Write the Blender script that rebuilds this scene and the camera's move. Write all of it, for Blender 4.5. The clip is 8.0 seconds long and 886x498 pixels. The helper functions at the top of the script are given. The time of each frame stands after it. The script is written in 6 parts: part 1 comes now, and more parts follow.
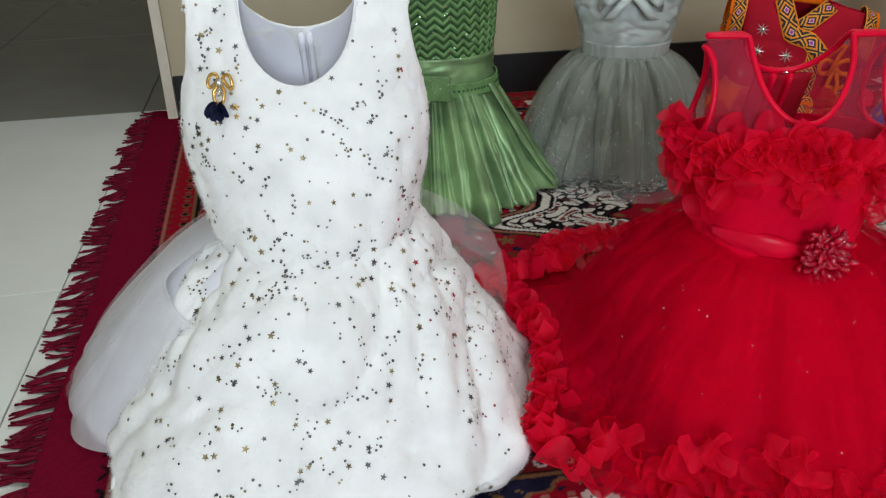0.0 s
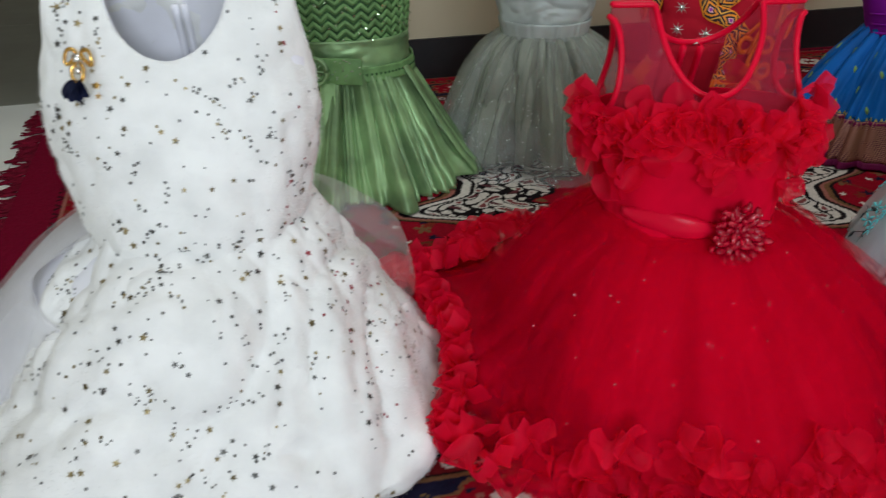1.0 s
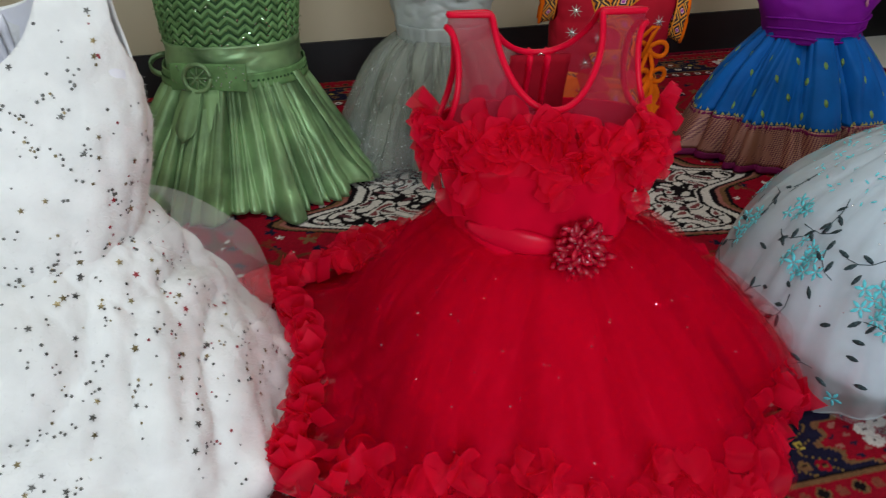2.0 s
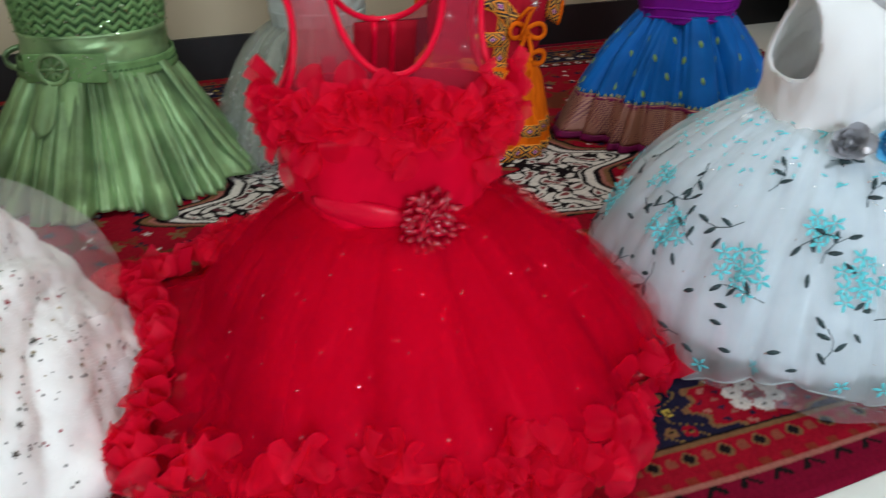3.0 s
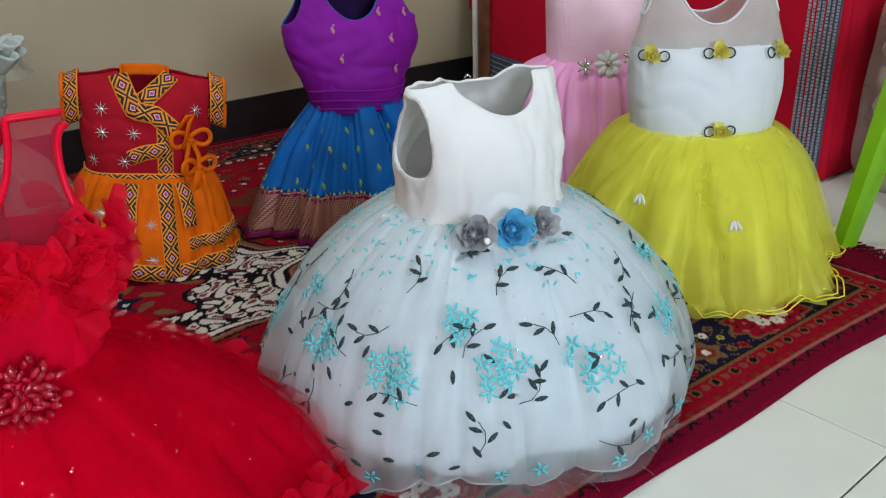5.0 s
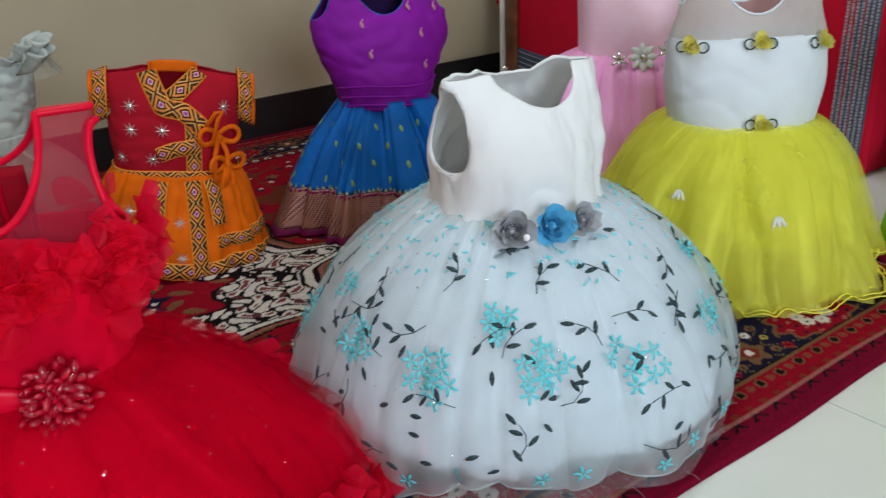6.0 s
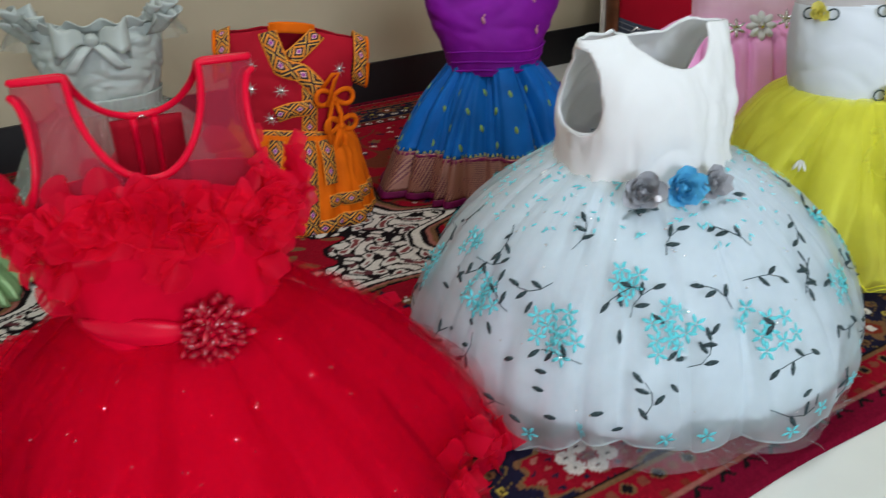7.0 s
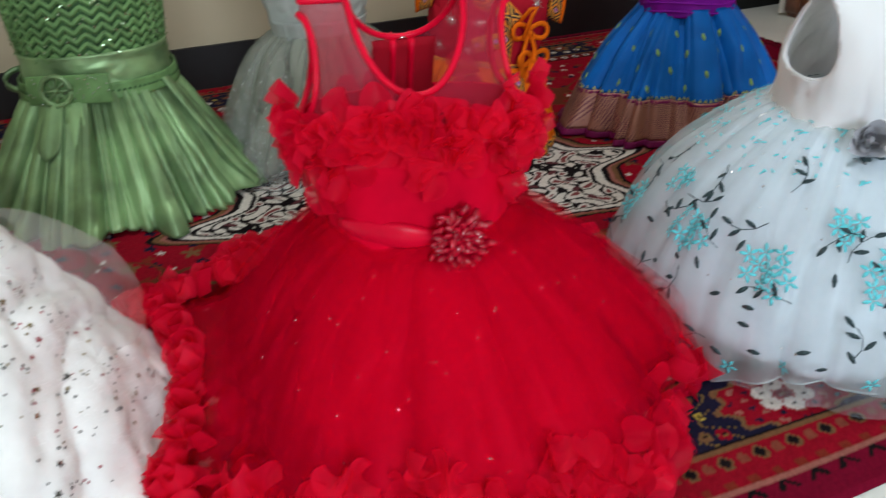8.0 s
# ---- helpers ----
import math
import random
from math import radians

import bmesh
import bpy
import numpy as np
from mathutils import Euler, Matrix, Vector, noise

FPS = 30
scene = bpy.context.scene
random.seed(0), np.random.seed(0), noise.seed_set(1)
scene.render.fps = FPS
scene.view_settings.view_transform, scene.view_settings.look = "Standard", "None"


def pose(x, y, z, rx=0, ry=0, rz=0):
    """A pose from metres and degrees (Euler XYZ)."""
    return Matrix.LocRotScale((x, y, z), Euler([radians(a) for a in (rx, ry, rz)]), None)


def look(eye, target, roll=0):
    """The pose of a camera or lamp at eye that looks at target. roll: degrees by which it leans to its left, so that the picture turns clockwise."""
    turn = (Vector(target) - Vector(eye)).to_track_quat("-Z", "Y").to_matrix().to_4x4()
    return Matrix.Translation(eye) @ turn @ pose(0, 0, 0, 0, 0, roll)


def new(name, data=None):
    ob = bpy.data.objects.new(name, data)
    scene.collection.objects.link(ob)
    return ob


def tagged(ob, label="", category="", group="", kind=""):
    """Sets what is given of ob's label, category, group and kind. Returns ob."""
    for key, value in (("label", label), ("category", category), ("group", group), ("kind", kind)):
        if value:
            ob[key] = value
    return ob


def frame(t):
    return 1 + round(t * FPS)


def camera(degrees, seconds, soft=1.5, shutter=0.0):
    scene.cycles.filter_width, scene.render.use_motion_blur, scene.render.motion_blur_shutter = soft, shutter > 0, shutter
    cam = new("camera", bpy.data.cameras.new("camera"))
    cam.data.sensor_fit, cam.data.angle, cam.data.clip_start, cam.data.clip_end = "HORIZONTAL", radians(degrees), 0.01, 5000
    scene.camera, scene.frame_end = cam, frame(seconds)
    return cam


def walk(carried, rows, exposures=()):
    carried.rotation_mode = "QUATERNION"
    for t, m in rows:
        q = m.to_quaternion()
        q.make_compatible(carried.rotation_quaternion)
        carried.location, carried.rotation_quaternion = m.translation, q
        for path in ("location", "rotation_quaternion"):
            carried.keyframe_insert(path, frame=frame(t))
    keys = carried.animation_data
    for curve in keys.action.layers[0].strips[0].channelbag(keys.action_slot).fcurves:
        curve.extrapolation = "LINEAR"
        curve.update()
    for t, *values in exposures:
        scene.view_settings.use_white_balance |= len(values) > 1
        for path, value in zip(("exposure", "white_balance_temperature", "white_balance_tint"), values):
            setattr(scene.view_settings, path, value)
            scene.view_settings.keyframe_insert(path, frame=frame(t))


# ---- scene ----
cam = camera(56.6, 8.0, soft=1.2, shutter=0.4)
PATH = [
    (0, (0.028, 0.014, 0.685), (-0.017, 1.79, -0.234), -1.3),
    (0.5, (0.033, 0.025, 0.672), (0.039, 1.798, -0.254), -1.1),
    (1, (0.083, 0.07, 0.648), (0.166, 1.835, -0.288), -0.8),
    (1.5, (0.162, 0.099, 0.65), (0.291, 1.858, -0.294), -0.6),
    (1.7, (0.191, 0.096, 0.657), (0.334, 1.852, -0.29), -0.5),
    (2.8, (0.286, 0.098, 0.616), (0.557, 1.845, -0.318), 0.0),
    (3, (0.31, 0.102, 0.604), (0.639, 1.844, -0.324), -0.2),
    (3.5, (0.382, 0.132, 0.61), (0.914, 1.846, -0.272), -0.2),
    (4, (0.429, 0.133, 0.626), (1.134, 1.801, -0.222), -0.6),
    (4.5, (0.451, 0.115, 0.642), (1.286, 1.739, -0.174), -1.1),
    (4.7, (0.472, 0.109, 0.647), (1.33, 1.728, -0.155), -1.6),
    (5.8, (0.475, 0.132, 0.633), (1.321, 1.763, -0.158), -2.3),
    (6, (0.47, 0.141, 0.632), (1.282, 1.787, -0.162), -2.5),
    (6.5, (0.451, 0.151, 0.623), (1.186, 1.827, -0.186), -2.8),
    (7, (0.402, 0.148, 0.62), (1.045, 1.846, -0.219), -2.8),
    (7.5, (0.341, 0.146, 0.625), (0.843, 1.863, -0.27), -2.7),
    (8, (0.274, 0.125, 0.63), (0.623, 1.849, -0.322), -2.3),
]
walk(cam, [(t, look(eye, target, roll)) for t, eye, target, roll in PATH],
     [(0.0, -0.2), (1.0, -0.3), (1.7, -0.4), (2.9, -0.05), (3.6, 0.0), (4.5, -0.08), (6.0, -0.12), (7.0, -0.02), (8.0, 0.0)])

# ---- light ----
scene.view_settings.exposure = 0.0
world = bpy.data.worlds.new("world")
scene.world = world
world.use_nodes = True
wn = world.node_tree
sky = wn.nodes.new("ShaderNodeTexSky")
sky.sky_type, sky.sun_disc = "NISHITA", False
sky.sun_elevation, sky.sun_rotation = radians(40), radians(200)
wn.links.new(sky.outputs[0], wn.nodes["Background"].inputs[0])
wn.nodes["Background"].inputs[1].default_value = 0.1

ROOM = pose(0, 0, 0, 0, 0, 11.3)


def area_lamp(name, m, sx, sy, power, colour):
    data = bpy.data.lights.new(name, "AREA")
    data.shape, data.size, data.size_y, data.energy, data.color = "RECTANGLE", sx, sy, power, colour
    ob = new(name, data)
    ob.matrix_world = m
    return ob


# added main lamp: daylight from an assumed, unseen window behind the camera
area_lamp("assumed_window_light", ROOM @ pose(-0.1, -3.17, 1.6, 90, 0, 0), 1.5, 1.2, 119.0, (0.785, 0.87, 1.0))
# added fill lamp under the ceiling, no fixture known there
area_lamp("added_ceiling_fill", ROOM @ pose(0.8, 1.0, 2.6, 0, 0, 0), 1.2, 0.12, 18.0, (0.91, 0.955, 1.0))

# ---- materials ----
def shader(name):
    m = bpy.data.materials.new(name)
    m.use_nodes = True
    nt = m.node_tree
    b = nt.nodes["Principled BSDF"]
    return m, nt, b


def node(nt, kind, **vals):
    n = nt.nodes.new(kind)
    for k, v in vals.items():
        n.inputs[k].default_value = v
    return n


def noise_ramp(nt, scale, c0, c1, detail=4.0, lo=0.35, hi=0.65, coord="Object"):
    tc = nt.nodes.new("ShaderNodeTexCoord")
    n = node(nt, "ShaderNodeTexNoise", Scale=scale, Detail=detail)
    nt.links.new(tc.outputs[coord], n.inputs["Vector"])
    r = nt.nodes.new("ShaderNodeValToRGB")
    r.color_ramp.elements[0].position, r.color_ramp.elements[1].position = lo, hi
    r.color_ramp.elements[0].color, r.color_ramp.elements[1].color = (*c0, 1), (*c1, 1)
    nt.links.new(n.outputs["Fac"], r.inputs[0])
    return r


def bump(nt, b, scale, strength, dist=0.002, kind="noise", coord="Object"):
    tc = nt.nodes.new("ShaderNodeTexCoord")
    if kind == "noise":
        n = node(nt, "ShaderNodeTexNoise", Scale=scale, Detail=5.0)
        out = n.outputs["Fac"]
    else:
        n = node(nt, "ShaderNodeTexVoronoi", Scale=scale)
        out = n.outputs["Distance"]
    nt.links.new(tc.outputs[coord], n.inputs["Vector"])
    bp = node(nt, "ShaderNodeBump", Strength=strength, Distance=dist)
    nt.links.new(out, bp.inputs["Height"])
    nt.links.new(bp.outputs[0], b.inputs["Normal"])
    return bp


def cloth(name, c, rough=0.8, sheen=0.3, var=0.12, weave=900.0, wstr=0.25, crease=14.0, metal=0.0, spec=0.12, trans=0.0):
    """A woven cloth: soft tone changes, fine thread relief and a little sheen."""
    m, nt, b = shader(name)
    c0 = tuple(x * (1 - var) for x in c)
    c1 = tuple(min(1, x * (1 + var)) for x in c)
    r = noise_ramp(nt, crease, c0, c1)
    nt.links.new(r.outputs[0], b.inputs["Base Color"])
    b.inputs["Roughness"].default_value = rough
    b.inputs["Sheen Weight"].default_value = sheen * 0.4
    b.inputs["Sheen Tint"].default_value = (*c, 1)
    b.inputs["Metallic"].default_value = metal
    b.inputs["Specular IOR Level"].default_value = spec
    bump(nt, b, weave, wstr, 0.0008)
    if trans:
        tl = nt.nodes.new("ShaderNodeBsdfTranslucent")
        nt.links.new(r.outputs[0], tl.inputs[0])
        mix = node(nt, "ShaderNodeMixShader", Fac=trans)
        nt.links.new(b.outputs[0], mix.inputs[1])
        nt.links.new(tl.outputs[0], mix.inputs[2])
        nt.links.new(mix.outputs[0], nt.nodes["Material Output"].inputs[0])
    return m


def sheer(name, c, cover):
    """Net or organza: part of the light passes straight through between the threads, part is scattered."""
    m, nt, b = shader(name)
    nt.nodes.remove(b)
    out = nt.nodes["Material Output"]
    d = nt.nodes.new("ShaderNodeBsdfDiffuse")
    d.inputs[0].default_value = (*c, 1)
    tl = nt.nodes.new("ShaderNodeBsdfTranslucent")
    tl.inputs[0].default_value = (*c, 1)
    gl = nt.nodes.new("ShaderNodeBsdfGlossy")
    gl.inputs[0].default_value = (*[min(1, x * 0.9 + 0.015) for x in c], 1)
    gl.inputs["Roughness"].default_value = 0.35
    mix1 = node(nt, "ShaderNodeMixShader", Fac=0.4)
    nt.links.new(d.outputs[0], mix1.inputs[1])
    nt.links.new(tl.outputs[0], mix1.inputs[2])
    mix2 = node(nt, "ShaderNodeMixShader", Fac=0.06)
    nt.links.new(mix1.outputs[0], mix2.inputs[1])
    nt.links.new(gl.outputs[0], mix2.inputs[2])
    tr = nt.nodes.new("ShaderNodeBsdfTransparent")
    r = noise_ramp(nt, 12.0, (cover * 0.9,) * 3, (min(1, cover * 1.1),) * 3)
    mix3 = nt.nodes.new("ShaderNodeMixShader")
    nt.links.new(r.outputs[0], mix3.inputs[0])
    nt.links.new(tr.outputs[0], mix3.inputs[1])
    nt.links.new(mix2.outputs[0], mix3.inputs[2])
    nt.links.new(mix3.outputs[0], out.inputs[0])
    return m


def petal_cloth(name, c, rough=0.55, clear=0.0):
    """Thin satin petals, each one slightly lighter or darker than the next."""
    m, nt, b = shader(name)
    info = nt.nodes.new("ShaderNodeObjectInfo")
    r = nt.nodes.new("ShaderNodeValToRGB")
    r.color_ramp.elements[0].color = (*[x * 0.75 for x in c], 1)
    r.color_ramp.elements[1].color = (*[min(1, x * 1.15 + 0.01) for x in c], 1)
    nt.links.new(info.outputs["Random"], r.inputs[0])
    nt.links.new(r.outputs[0], b.inputs["Base Color"])
    b.inputs["Roughness"].default_value = rough
    b.inputs["Specular IOR Level"].default_value = 0.1
    b.inputs["Sheen Weight"].default_value = 0.05
    b.inputs["Sheen Tint"].default_value = (*c, 1)
    out = nt.nodes["Material Output"]
    tl = nt.nodes.new("ShaderNodeBsdfTranslucent")
    nt.links.new(r.outputs[0], tl.inputs[0])
    mix = node(nt, "ShaderNodeMixShader", Fac=0.5)
    nt.links.new(b.outputs[0], mix.inputs[1])
    nt.links.new(tl.outputs[0], mix.inputs[2])
    see = nt.nodes.new("ShaderNodeBsdfTransparent")
    mix2 = node(nt, "ShaderNodeMixShader", Fac=clear)
    nt.links.new(mix.outputs[0], mix2.inputs[1])
    nt.links.new(see.outputs[0], mix2.inputs[2])
    nt.links.new(mix2.outputs[0], out.inputs[0])
    bump(nt, b, 500.0, 0.15, 0.0006)
    return m


def math_node(nt, op, a, b=None):
    n = nt.nodes.new("ShaderNodeMath")
    n.operation = op
    for i, v in enumerate((a, b)):
        if v is None:
            continue
        if isinstance(v, (int, float)):
            n.inputs[i].default_value = v
        else:
            nt.links.new(v, n.inputs[i])
    return n.outputs[0]


def mixed(nt, fac, c0, c1):
    n = nt.nodes.new("ShaderNodeMix")
    n.data_type = "RGBA"
    nt.links.new(fac, n.inputs[0])
    for i, c in ((6, c0), (7, c1)):
        if isinstance(c, tuple):
            n.inputs[i].default_value = (*c, 1)
        else:
            nt.links.new(c, n.inputs[i])
    return n.outputs[2]


def trim_mat(name):
    """Woven ribbon: nested diamonds in orange, black and yellow with a magenta heart; x of the UV runs along the ribbon in ribbon widths."""
    m, nt, b = shader(name)
    uv = nt.nodes.new("ShaderNodeUVMap")
    sep = nt.nodes.new("ShaderNodeSeparateXYZ")
    nt.links.new(uv.outputs[0], sep.inputs[0])
    u = math_node(nt, "ABSOLUTE", math_node(nt, "SUBTRACT", math_node(nt, "FRACT", math_node(nt, "MULTIPLY", sep.outputs[0], 0.75)), 0.5))
    v = math_node(nt, "ABSOLUTE", math_node(nt, "SUBTRACT", sep.outputs[1], 0.5))
    d = math_node(nt, "ADD", u, v)
    r = nt.nodes.new("ShaderNodeValToRGB")
    r.color_ramp.interpolation = "CONSTANT"
    stops = ((0, (0.3, 0.03, 0.3)), (0.11, (0.75, 0.4, 0.36)), (0.17, (0.02, 0.01, 0.01)), (0.29, (0.74, 0.24, 0.01)),
             (0.42, (0.02, 0.01, 0.01)), (0.55, (0.74, 0.36, 0.04)), (0.64, (0.03, 0.01, 0.01)), (0.82, (0.74, 0.2, 0.005)))
    e = r.color_ramp.elements
    while len(e) < len(stops):
        e.new(0.5)
    for i, (p, c) in enumerate(stops):
        e[i].position, e[i].color = p, (*c, 1)
    nt.links.new(d, r.inputs[0])
    edge = math_node(nt, "GREATER_THAN", v, 0.43)
    nt.links.new(mixed(nt, edge, r.outputs[0], (0.8, 0.25, 0.01)), b.inputs["Base Color"])
    b.inputs["Roughness"].default_value = 0.75
    bump(nt, b, 900.0, 0.3, 0.0008)
    return m


def hard(name, c, rough=0.4, metal=0.0, var=0.1, scale=20.0, bstr=0.08, coat=0.0):
    m, nt, b = shader(name)
    r = noise_ramp(nt, scale, tuple(x * (1 - var) for x in c), tuple(min(1, x * (1 + var)) for x in c))
    nt.links.new(r.outputs[0], b.inputs["Base Color"])
    b.inputs["Roughness"].default_value = rough
    b.inputs["Metallic"].default_value = metal
    b.inputs["Coat Weight"].default_value = coat
    bump(nt, b, scale * 8, bstr, 0.001)
    return m


WALL = hard("beige wall paint", (0.447, 0.386, 0.261), 0.75, var=0.05, scale=3.0, bstr=0.12)
CEIL = hard("white ceiling paint", (0.75, 0.75, 0.72), 0.8, var=0.03, scale=4.0)
BLACK = hard("black skirting stone", (0.004, 0.004, 0.0045), 0.55, var=0.3, scale=30.0)
TILE = hard("glazed cream tile", (0.8, 0.82, 0.76), 0.16, var=0.03, scale=6.0, bstr=0.015)
# floor tile beyond the doorway, its base colour lowered to paint in the shade
HALL_TILE_SHADED = hard("polished tile with hall shade", (0.2, 0.205, 0.17), 0.2, var=0.06, scale=6.0, bstr=0.015)
GROUT = hard("dark grout", (0.12, 0.11, 0.1), 0.9)
JAMB = hard("cream jamb paint", (0.6, 0.54, 0.43), 0.5, var=0.05)
WOOD = hard("brown varnished wood", (0.17, 0.055, 0.022), 0.35, var=0.35, scale=18.0, coat=0.3)
WHITE_TRIM = hard("white edging", (0.7, 0.68, 0.62), 0.5)
GREEN_PLASTIC = hard("lime green plastic", (0.3, 0.72, 0.02), 0.3, var=0.05)
DARK_RUBBER = hard("dark plastic", (0.015, 0.015, 0.015), 0.5)
GOLD = hard("gold metal", (0.75, 0.45, 0.12), 0.25, metal=1.0, var=0.1, scale=200.0)
SILVER = hard("silver metal", (0.75, 0.75, 0.75), 0.15, metal=1.0, var=0.1, scale=200.0)

FUR = cloth("white plush fur", (0.87, 0.87, 0.84), 0.95, 0.5, 0.06, 160.0, 0.8, 20.0)
FUR_HAIR = cloth("white plush hair", (0.88, 0.88, 0.86), 0.95, 0.4, 0.02, 300.0, 0.0, trans=0.5, spec=0.0)
FOIL_DARK = hard("dull gold foil", (0.3, 0.24, 0.12), 0.35, metal=0.7, var=0.5, scale=60.0)
FOIL_GREY = hard("dark foil", (0.12, 0.12, 0.11), 0.35, metal=0.6, var=0.4, scale=60.0)
FOIL_RED = hard("red foil", (0.3, 0.02, 0.03), 0.4, var=0.2)
LINING = cloth("white lining satin", (0.9, 0.9, 0.94), 0.4, 0.1, 0.05, 700.0, 0.1)
TULLE_WHITE = sheer("white tulle", (0.98, 0.98, 1.0), 0.6)
TULLE_THIN = sheer("thin white tulle", (0.98, 0.98, 1.0), 0.17)
NAVY = petal_cloth("navy satin petals", (0.012, 0.016, 0.05), 0.4)

RED_TULLE = cloth("red glitter tulle", (0.64, 0.001, 0.025), 0.8, 0.3, 0.2, 500.0, 0.3, 9.0, spec=0.04)
RED_VEIL = sheer("red tulle veil", (0.85, 0.001, 0.034), 0.4)
RED_MIST = sheer("thin red tulle", (0.85, 0.001, 0.034), 0.16)
RED_NET = sheer("red net yoke", (0.62, 0.05, 0.1), 0.46)
RED_SATIN = cloth("red satin", (0.68, 0.003, 0.03), 0.3, 0.2, 0.1, 700.0, 0.08)
RED_PETAL = petal_cloth("red chiffon petals", (1.0, 0.004, 0.05), 0.42, 0.22)
RED_BEAD = hard("red glass beads", (0.42, 0.002, 0.02), 0.2, var=0.4, scale=90.0)
GLITTER = hard("silver glitter", (0.9, 0.85, 0.85), 0.08, metal=1.0)

WHITE_SATIN = cloth("white duchess satin", (0.95, 0.97, 0.97), 0.45, 0.1, 0.02, 800.0, 0.1, trans=0.23)
BLUE_LINING = cloth("pale blue white lining", (0.8, 0.84, 0.92), 0.6, 0.2, 0.05, 700.0, 0.15)
ORGANZA = sheer("white organza", (0.76, 0.87, 0.89), 0.34)
LEAF = cloth("blackish green embroidery", (0.04, 0.065, 0.07), 0.6, 0.1, 0.4, 1500.0, 0.6, 300.0)
TURQ = cloth("turquoise embroidery", (0.13, 0.64, 0.7), 0.5, 0.2, 0.15, 1500.0, 0.5, 200.0)
GREY_ROSE = cloth("grey satin rose", (0.46, 0.47, 0.5), 0.5)
BLUE_ROSE = cloth("sky blue satin rose", (0.13, 0.52, 0.8), 0.5)

GREEN_SATIN = cloth("sage green satin", (0.2, 0.33, 0.145), 0.4, 0.15, 0.35, 700.0, 0.12, 14.0, metal=0.35, spec=0.5)
GREEN_SMOCK = cloth("green ribbed cloth", (0.13, 0.25, 0.09), 0.45, 0.2, 0.2, 600.0, 0.3, 40.0)
GREEN_DARK = cloth("dark green net", (0.035, 0.085, 0.03), 0.6, 0.1, 0.3, 600.0, 0.3, 60.0)
GREY_SATIN = cloth("silver grey satin", (0.43, 0.475, 0.44), 0.45, 0.1, 0.14, 700.0, 0.15, 12.0, metal=0.1, spec=0.25)
GREY_TULLE = sheer("grey glitter net", (0.5, 0.53, 0.46), 0.34)
GREY_LINING = cloth("grey lining", (0.27, 0.29, 0.24), 0.45, 0.15, 0.25, 600.0, 0.2, 9.0)
DOT_WHITE = cloth("white flock dots", (0.75, 0.77, 0.75), 0.7, 0.1)
ORANGE = cloth("orange cotton", (0.7, 0.125, 0.002), 0.8, 0.25, 0.14, 900.0, 0.35, 15.0)
CRIMSON = cloth("crimson cotton", (0.36, 0.006, 0.018), 0.8, 0.25, 0.12, 900.0, 0.35, 15.0)
TRIM = trim_mat("woven diamond ribbon")
PURPLE = cloth("purple silk", (0.21, 0.008, 0.29), 0.6, 0.25, 0.14, 800.0, 0.25, 12.0)
PURPLE_DARK = cloth("dark purple lining", (0.03, 0.01, 0.07), 0.7, 0.1)
BLUE_SILK = cloth("peacock blue silk", (0.004, 0.11, 0.4), 0.5, 0.1, 0.2, 800.0, 0.2, 12.0)
MAROON = cloth("maroon silk edge", (0.15, 0.006, 0.06), 0.5, 0.2, 0.15, 800.0, 0.25)
YELLOW_GREEN = cloth("gold green thread", (0.24, 0.4, 0.12), 0.5, 0.1)
PINK_THREAD = cloth("pale gold pink thread", (0.5, 0.2, 0.3), 0.5, 0.1)
YELLOW_TULLE = sheer("yellow tulle", (0.96, 0.96, 0.15), 0.36)
YELLOW_LINING = cloth("yellow lining", (0.87, 0.84, 0.06), 0.6, 0.2, 0.08, 700.0, 0.1, 8.0)
YELLOW_INNER = sheer("yellow inner net", (0.96, 0.96, 0.15), 0.5)
FRILL = sheer("thin white net", (0.82, 0.86, 0.9), 0.13)
YELLOW_ROSE = petal_cloth("yellow satin rose", (0.85, 0.78, 0.2))
BODICE_WHITE = cloth("white crepe", (0.68, 0.73, 0.78), 0.6, 0.2, 0.03, 900.0, 0.2)
YOKE_WHITE = sheer("white net yoke", (0.82, 0.77, 0.76), 0.68)
PINK = cloth("bubblegum pink satin", (1.0, 0.43, 0.75), 0.5, 0.2, 0.08, 700.0, 0.1, 9.0)
PINK_PALE = cloth("pale pink eyelet cloth", (1.0, 0.66, 0.8), 0.75, 0.2, 0.06, 420.0, 0.6)
SOFA_RED = cloth("red woven cover", (0.52, 0.006, 0.028), 0.85, 0.3, 0.08, 500.0, 0.4, 6.0)
SOFA_STRIPE = cloth("blue grey woven stripe", (0.07, 0.085, 0.13), 0.85, 0.2, 0.2, 500.0, 0.4, 40.0)
STRIPE_LIGHT = cloth("pale grey thread", (0.34, 0.36, 0.4), 0.85, 0.2, 0.3, 500.0, 0.4, 160.0)
BAG_PLASTIC = sheer("clear plastic film", (0.72, 0.7, 0.64), 0.35)
BAG_CLOTH = cloth("cream folded cloth", (0.6, 0.57, 0.48), 0.8, 0.2, 0.15)
FRINGE = cloth("wine red yarn", (0.13, 0.004, 0.016), 0.95, 0.4, 0.3, 700.0, 0.4, 60.0)

# ---- mesh tools ----
RUG_Z = 0.008
TAU = 2 * math.pi


